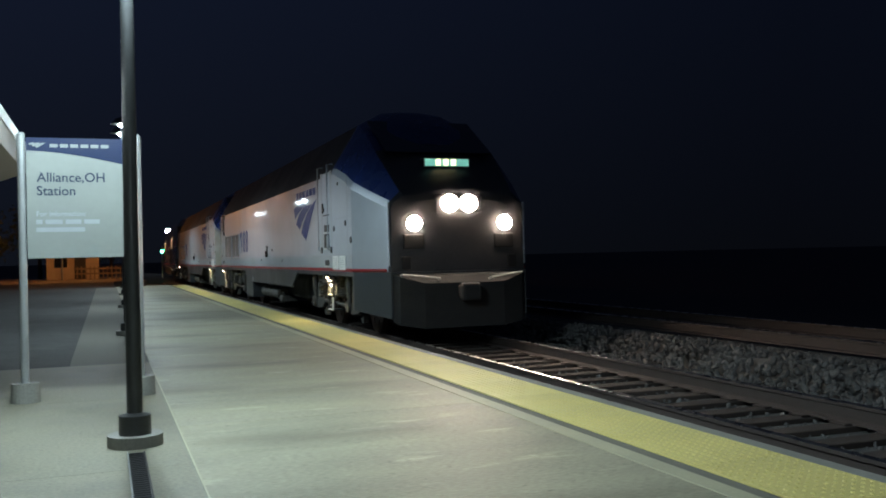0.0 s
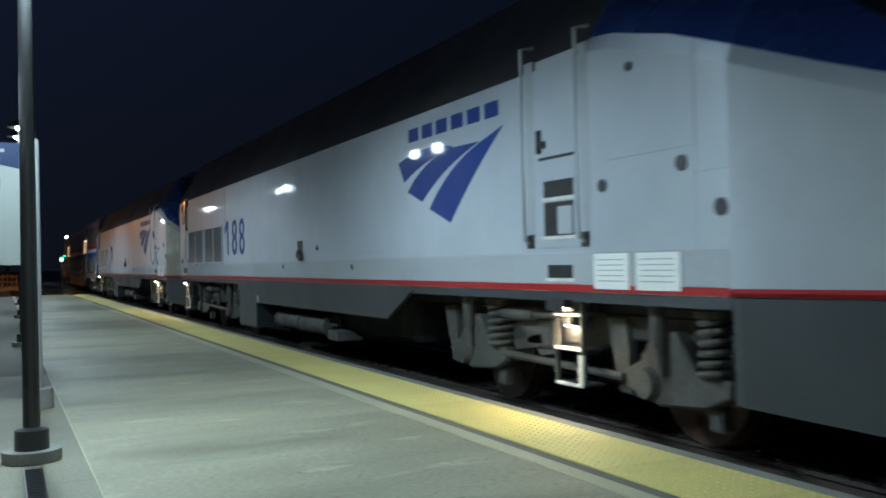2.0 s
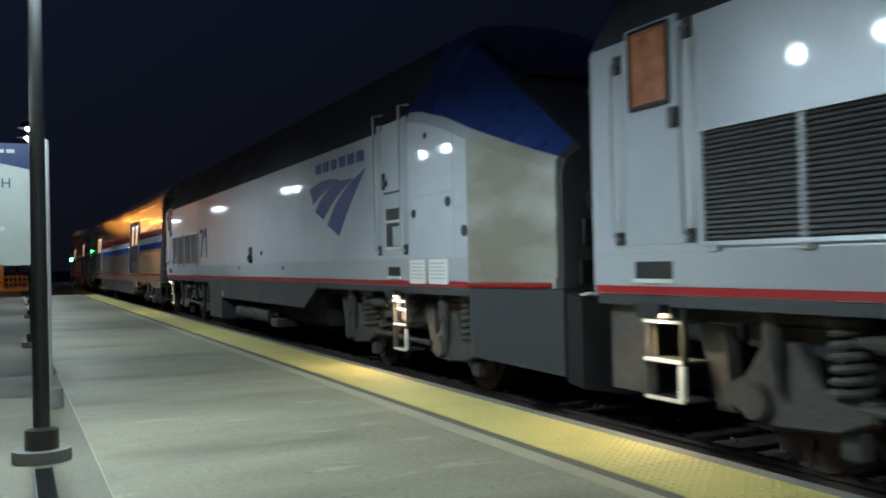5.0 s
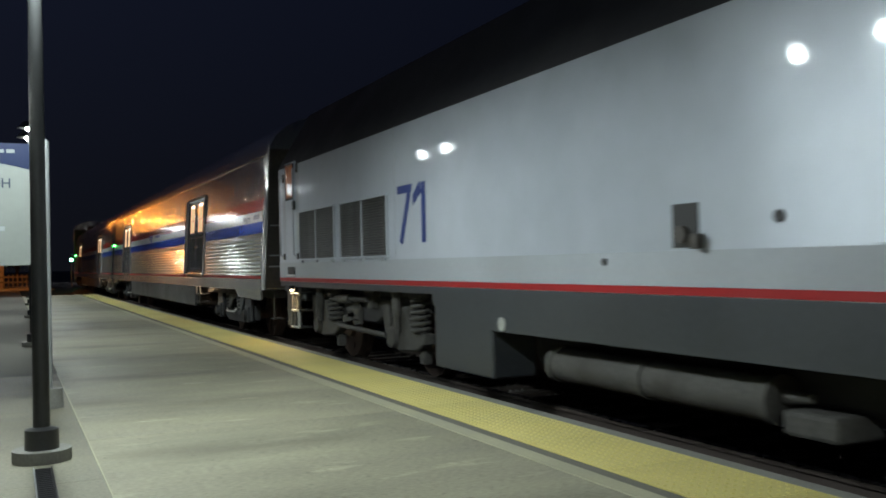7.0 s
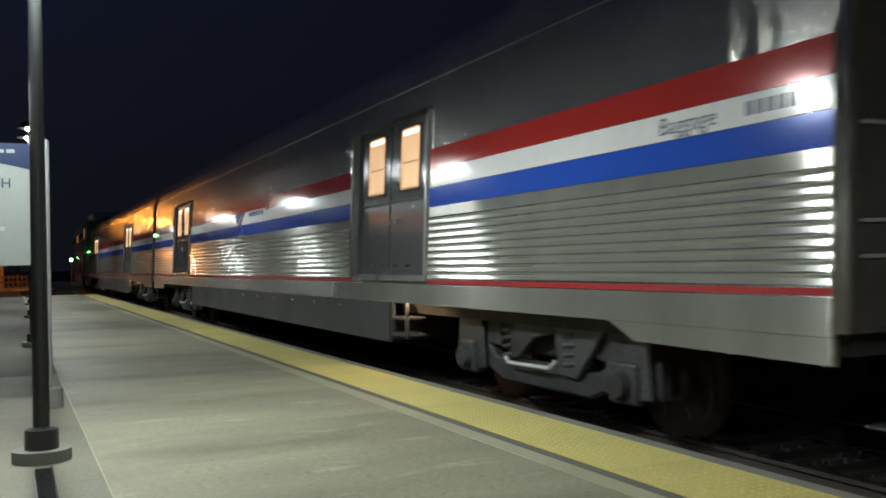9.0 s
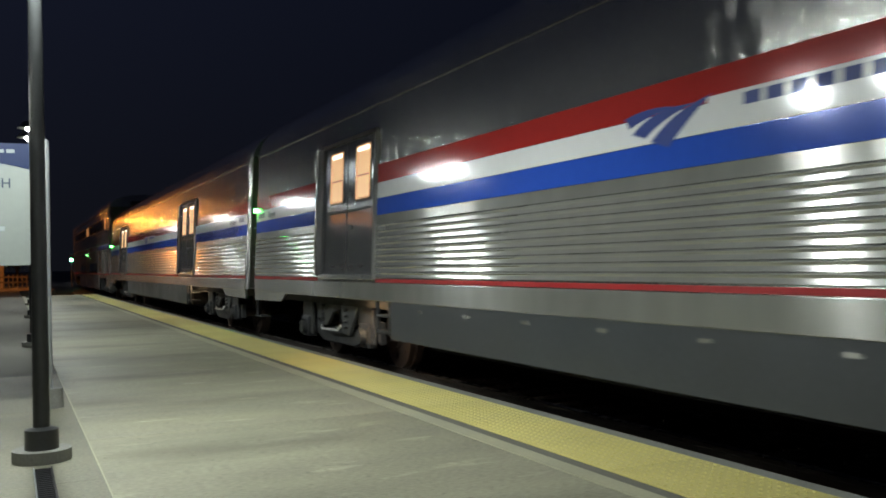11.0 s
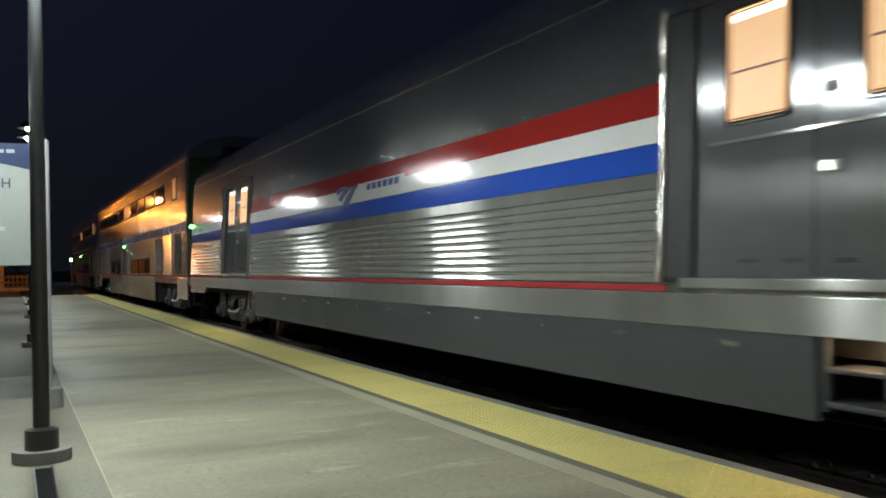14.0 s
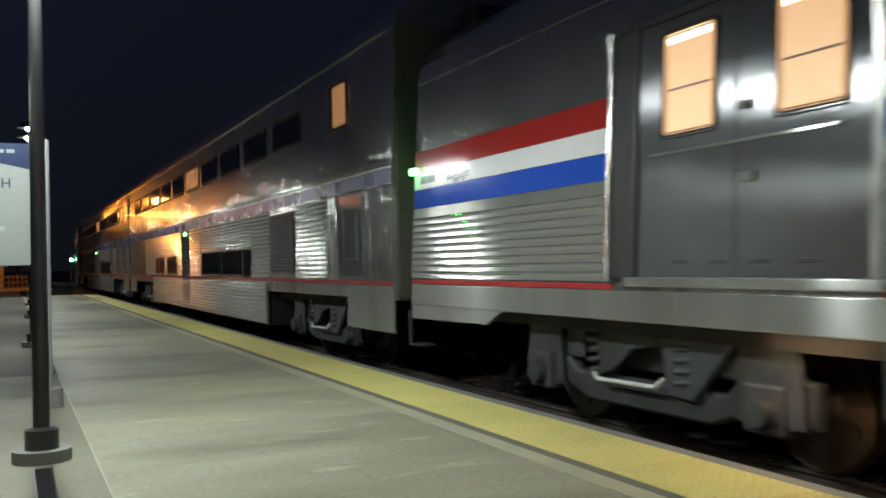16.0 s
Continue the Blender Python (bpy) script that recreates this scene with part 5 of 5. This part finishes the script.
for i, (x, y, z) in enumerate(SODIUM_AT):
    sl = thing("street_lamp", "sodium street lamp on a tall pole", "street lamp", "street lamps", m=pose(x, y, 0))
    part("pole", tube((-0.9, 0.9, -0.1), (-0.9, 0.9, z), 0.07, 0.05), M_POSTGREY, sl)
    part("arm", bent([(-0.9, 0.9, z - 0.05), (-0.5, 0.5, z + 0.15), (0, 0, z + 0.1)], 0.03), M_POSTGREY, sl)
    hd = part("lamp_head", box(-0.16, 0.16, -0.28, 0.28, z, z + 0.14, 0.04), M_POSTGREY, sl)
    part("lens", box(-0.12, 0.12, -0.22, 0.22, z - 0.03, z - 0.002), M_SODLENS, hd, "orange sodium lens")

sig = thing("signal_mast", "slim railway signal mast showing green beside the track", "railway signal", m=pose(5.0, 90.0, -0.3))
part("mast", tube((0, 0, 0), (0, 0, 2.9), 0.06, 0.05), M_POSTGREY, sig)
hd = part("signal_head", box(-0.18, 0.18, -0.12, 0.12, 2.1, 2.8, 0.04), M_POSTDARK, sig)
part("lens", tube((0, -0.15, 2.42), (0, -0.121, 2.42), 0.13, seg=20), M_SIGNALG, hd, "green signal lens")
fl = thing("flood_light", "white yard floodlight on a tall pole", "floodlight", m=pose(9.3, 150.0, -0.6))
part("pole", tube((0, 0, 0), (0, 0, 6.6), 0.09, 0.07), M_POSTGREY, fl)
hd = part("lamp_head", box(-0.4, 0.4, -0.15, 0.15, 6.2, 6.9, 0.05), M_POSTDARK, fl)
part("lens", box(-0.35, 0.35, -0.17, -0.152, 6.25, 6.85), M_FLOOD, hd, "bright white lens")


def tree(x, y, h, seed):
    rnd = random.Random(seed)
    T = thing("tree", "dark leafy tree at night behind the yard", "tree", "trees", m=pose(x, y, -0.3))
    part("trunk", tube((0, 0, 0), (rnd.uniform(-0.2, 0.2), rnd.uniform(-0.2, 0.2), h * 0.55), 0.2, 0.09, seg=10), M_BARK, T)
    limb = bmesh.new()
    tips = []
    for k in range(9):
        a, z0 = rnd.uniform(0, 6.28), h * rnd.uniform(0.25, 0.55)
        tip = (math.cos(a) * h * rnd.uniform(0.12, 0.28), math.sin(a) * h * rnd.uniform(0.12, 0.28), z0 + h * rnd.uniform(0.12, 0.4))
        tube((0, 0, z0), tip, 0.06, 0.02, seg=6, bm=limb)
        tips.append(tip)
    part("limbs", limb, M_BARK, T)
    vs, fs = [], []
    for tip in tips + [(0, 0, h * 0.85), (0, 0, h * 0.7)]:
        for _ in range(170):
            c = Vector(tip) + Vector([rnd.gauss(0, h * 0.075) for _ in range(3)])
            m = Euler([rnd.uniform(0, 6.28) for _ in range(3)]).to_matrix()
            s = rnd.uniform(0.10, 0.24)
            o = len(vs)
            for p in ((-s, 0, 0), (0, -s * 0.5, 0.03), (s, 0, 0), (0, s * 0.5, 0.03)):
                vs.append(tuple(c + m @ Vector(p)))
            fs.append((o, o + 1, o + 2, o + 3))
    me = bpy.data.meshes.new("crown")
    me.from_pydata(vs, [], fs)
    me.materials.append(M_LEAF)
    o = new("crown", me)
    o.parent = T


for k, (x, y, h) in enumerate(((-9, 74, 6), (-5, 82, 7), (0.5, 92, 5.5), (-14, 70, 7))):
    tree(x, y, h, 40 + k)

# ---- yellow tactile paving, tile by tile ----
strip = thing("tactile_strip", "yellow tactile warning strip with raised domes", "tactile paving", kind="structure")


def tactile_tile():
    w, ln = YELLOW_X1 - YELLOW_X0, 0.914
    vs, fs = [], []

    def add(points, faces):
        o = len(vs)
        vs.extend(points)
        fs.extend(tuple(i + o for i in f) for f in faces)
    x0, x1, y0, y1 = 0.0, w, 0.003, ln - 0.003
    add([(x0, y0, 0), (x1, y0, 0), (x1, y1, 0), (x0, y1, 0), (x0, y0, -0.011), (x1, y0, -0.011), (x1, y1, -0.011), (x0, y1, -0.011)],
        [(0, 1, 2, 3), (0, 4, 5, 1), (1, 5, 6, 2), (2, 6, 7, 3), (3, 7, 4, 0)])
    nx, ny = 10, 15
    for i in range(nx):
        for j in range(ny):
            cx, cy = (i + 0.5) * w / nx, (j + 0.5) * ln / ny
            pts = [(cx + 0.0135 * math.cos(k * math.pi / 3), cy + 0.0135 * math.sin(k * math.pi / 3), 0.0) for k in range(6)]
            pts += [(cx + 0.0075 * math.cos(k * math.pi / 3), cy + 0.0075 * math.sin(k * math.pi / 3), 0.006) for k in range(6)]
            add(pts, [(k, (k + 1) % 6, 6 + (k + 1) % 6, 6 + k) for k in range(6)] + [tuple(range(6, 12))])
    me = bpy.data.meshes.new("tile")
    me.from_pydata(vs, [], fs)
    me.materials.append(M_YELLOW)
    return me


tile_me = tactile_tile()
y = -15.72
while y < PLAT_Y1 - 0.92:
    o = new("tile", tile_me)
    o.parent = strip
    o.matrix_basis = pose(YELLOW_X0, y, 0.003)
    y += 0.914

# ---- what moves ----
# the first locomotive's rear end along the track, time by time, as a smooth law
LAW = (34.395, -5.478, -0.0451)


def rear_at(t):
    return sum(c * t ** k for k, c in enumerate(LAW))


def motions():
    d, g, step = 21.03, 1.05 + 25.7, 26.33
    train = [(loco_a, 0.0, -3.0, -16.44), (loco_b, d, -3.0, -16.44), (car_a, d + g, -3.62, -22.08), (car_b, d + g + step, -3.62, -22.08),
             (car_c, d + g + step + 0.5, 3.48, 21.92), (car_d, d + g + 2 * step + 0.5, 3.48, 21.92), (car_e, d + g + 3 * step + 0.5, 3.48, 21.92)]
    for ob, off, ya, yb in train:
        rows = []
        for k in range(33):
            t = k * 0.5
            s = rear_at(t) + off
            xa, za, _ = path(s + ya)
            xb, zb, _ = path(s + yb)
            sign = 1 if yb > ya else -1
            head = math.atan2((xb - xa) * sign, (zb - za) * sign)
            m = pose(0, 0, 0, 0, 0, -math.degrees(head))
            o = Vector((xa, za, RAIL_Z)) - m @ Vector((0, ya, 0))
            rows.append((t, Matrix.Translation(o) @ m))
        walk(ob, rows)
        for w in sets_of(ob):
            r, p = TALL * (0.508 if ob in (loco_a, loco_b) else 0.457), w.location.copy()
            turns = []
            for k in range(161):
                t = k * 0.1
                turns.append((t, Matrix.Translation(p) @ Matrix.Rotation((rear_at(0) - rear_at(t)) / r, 4, "X")))
            walk(w, turns)


motions()
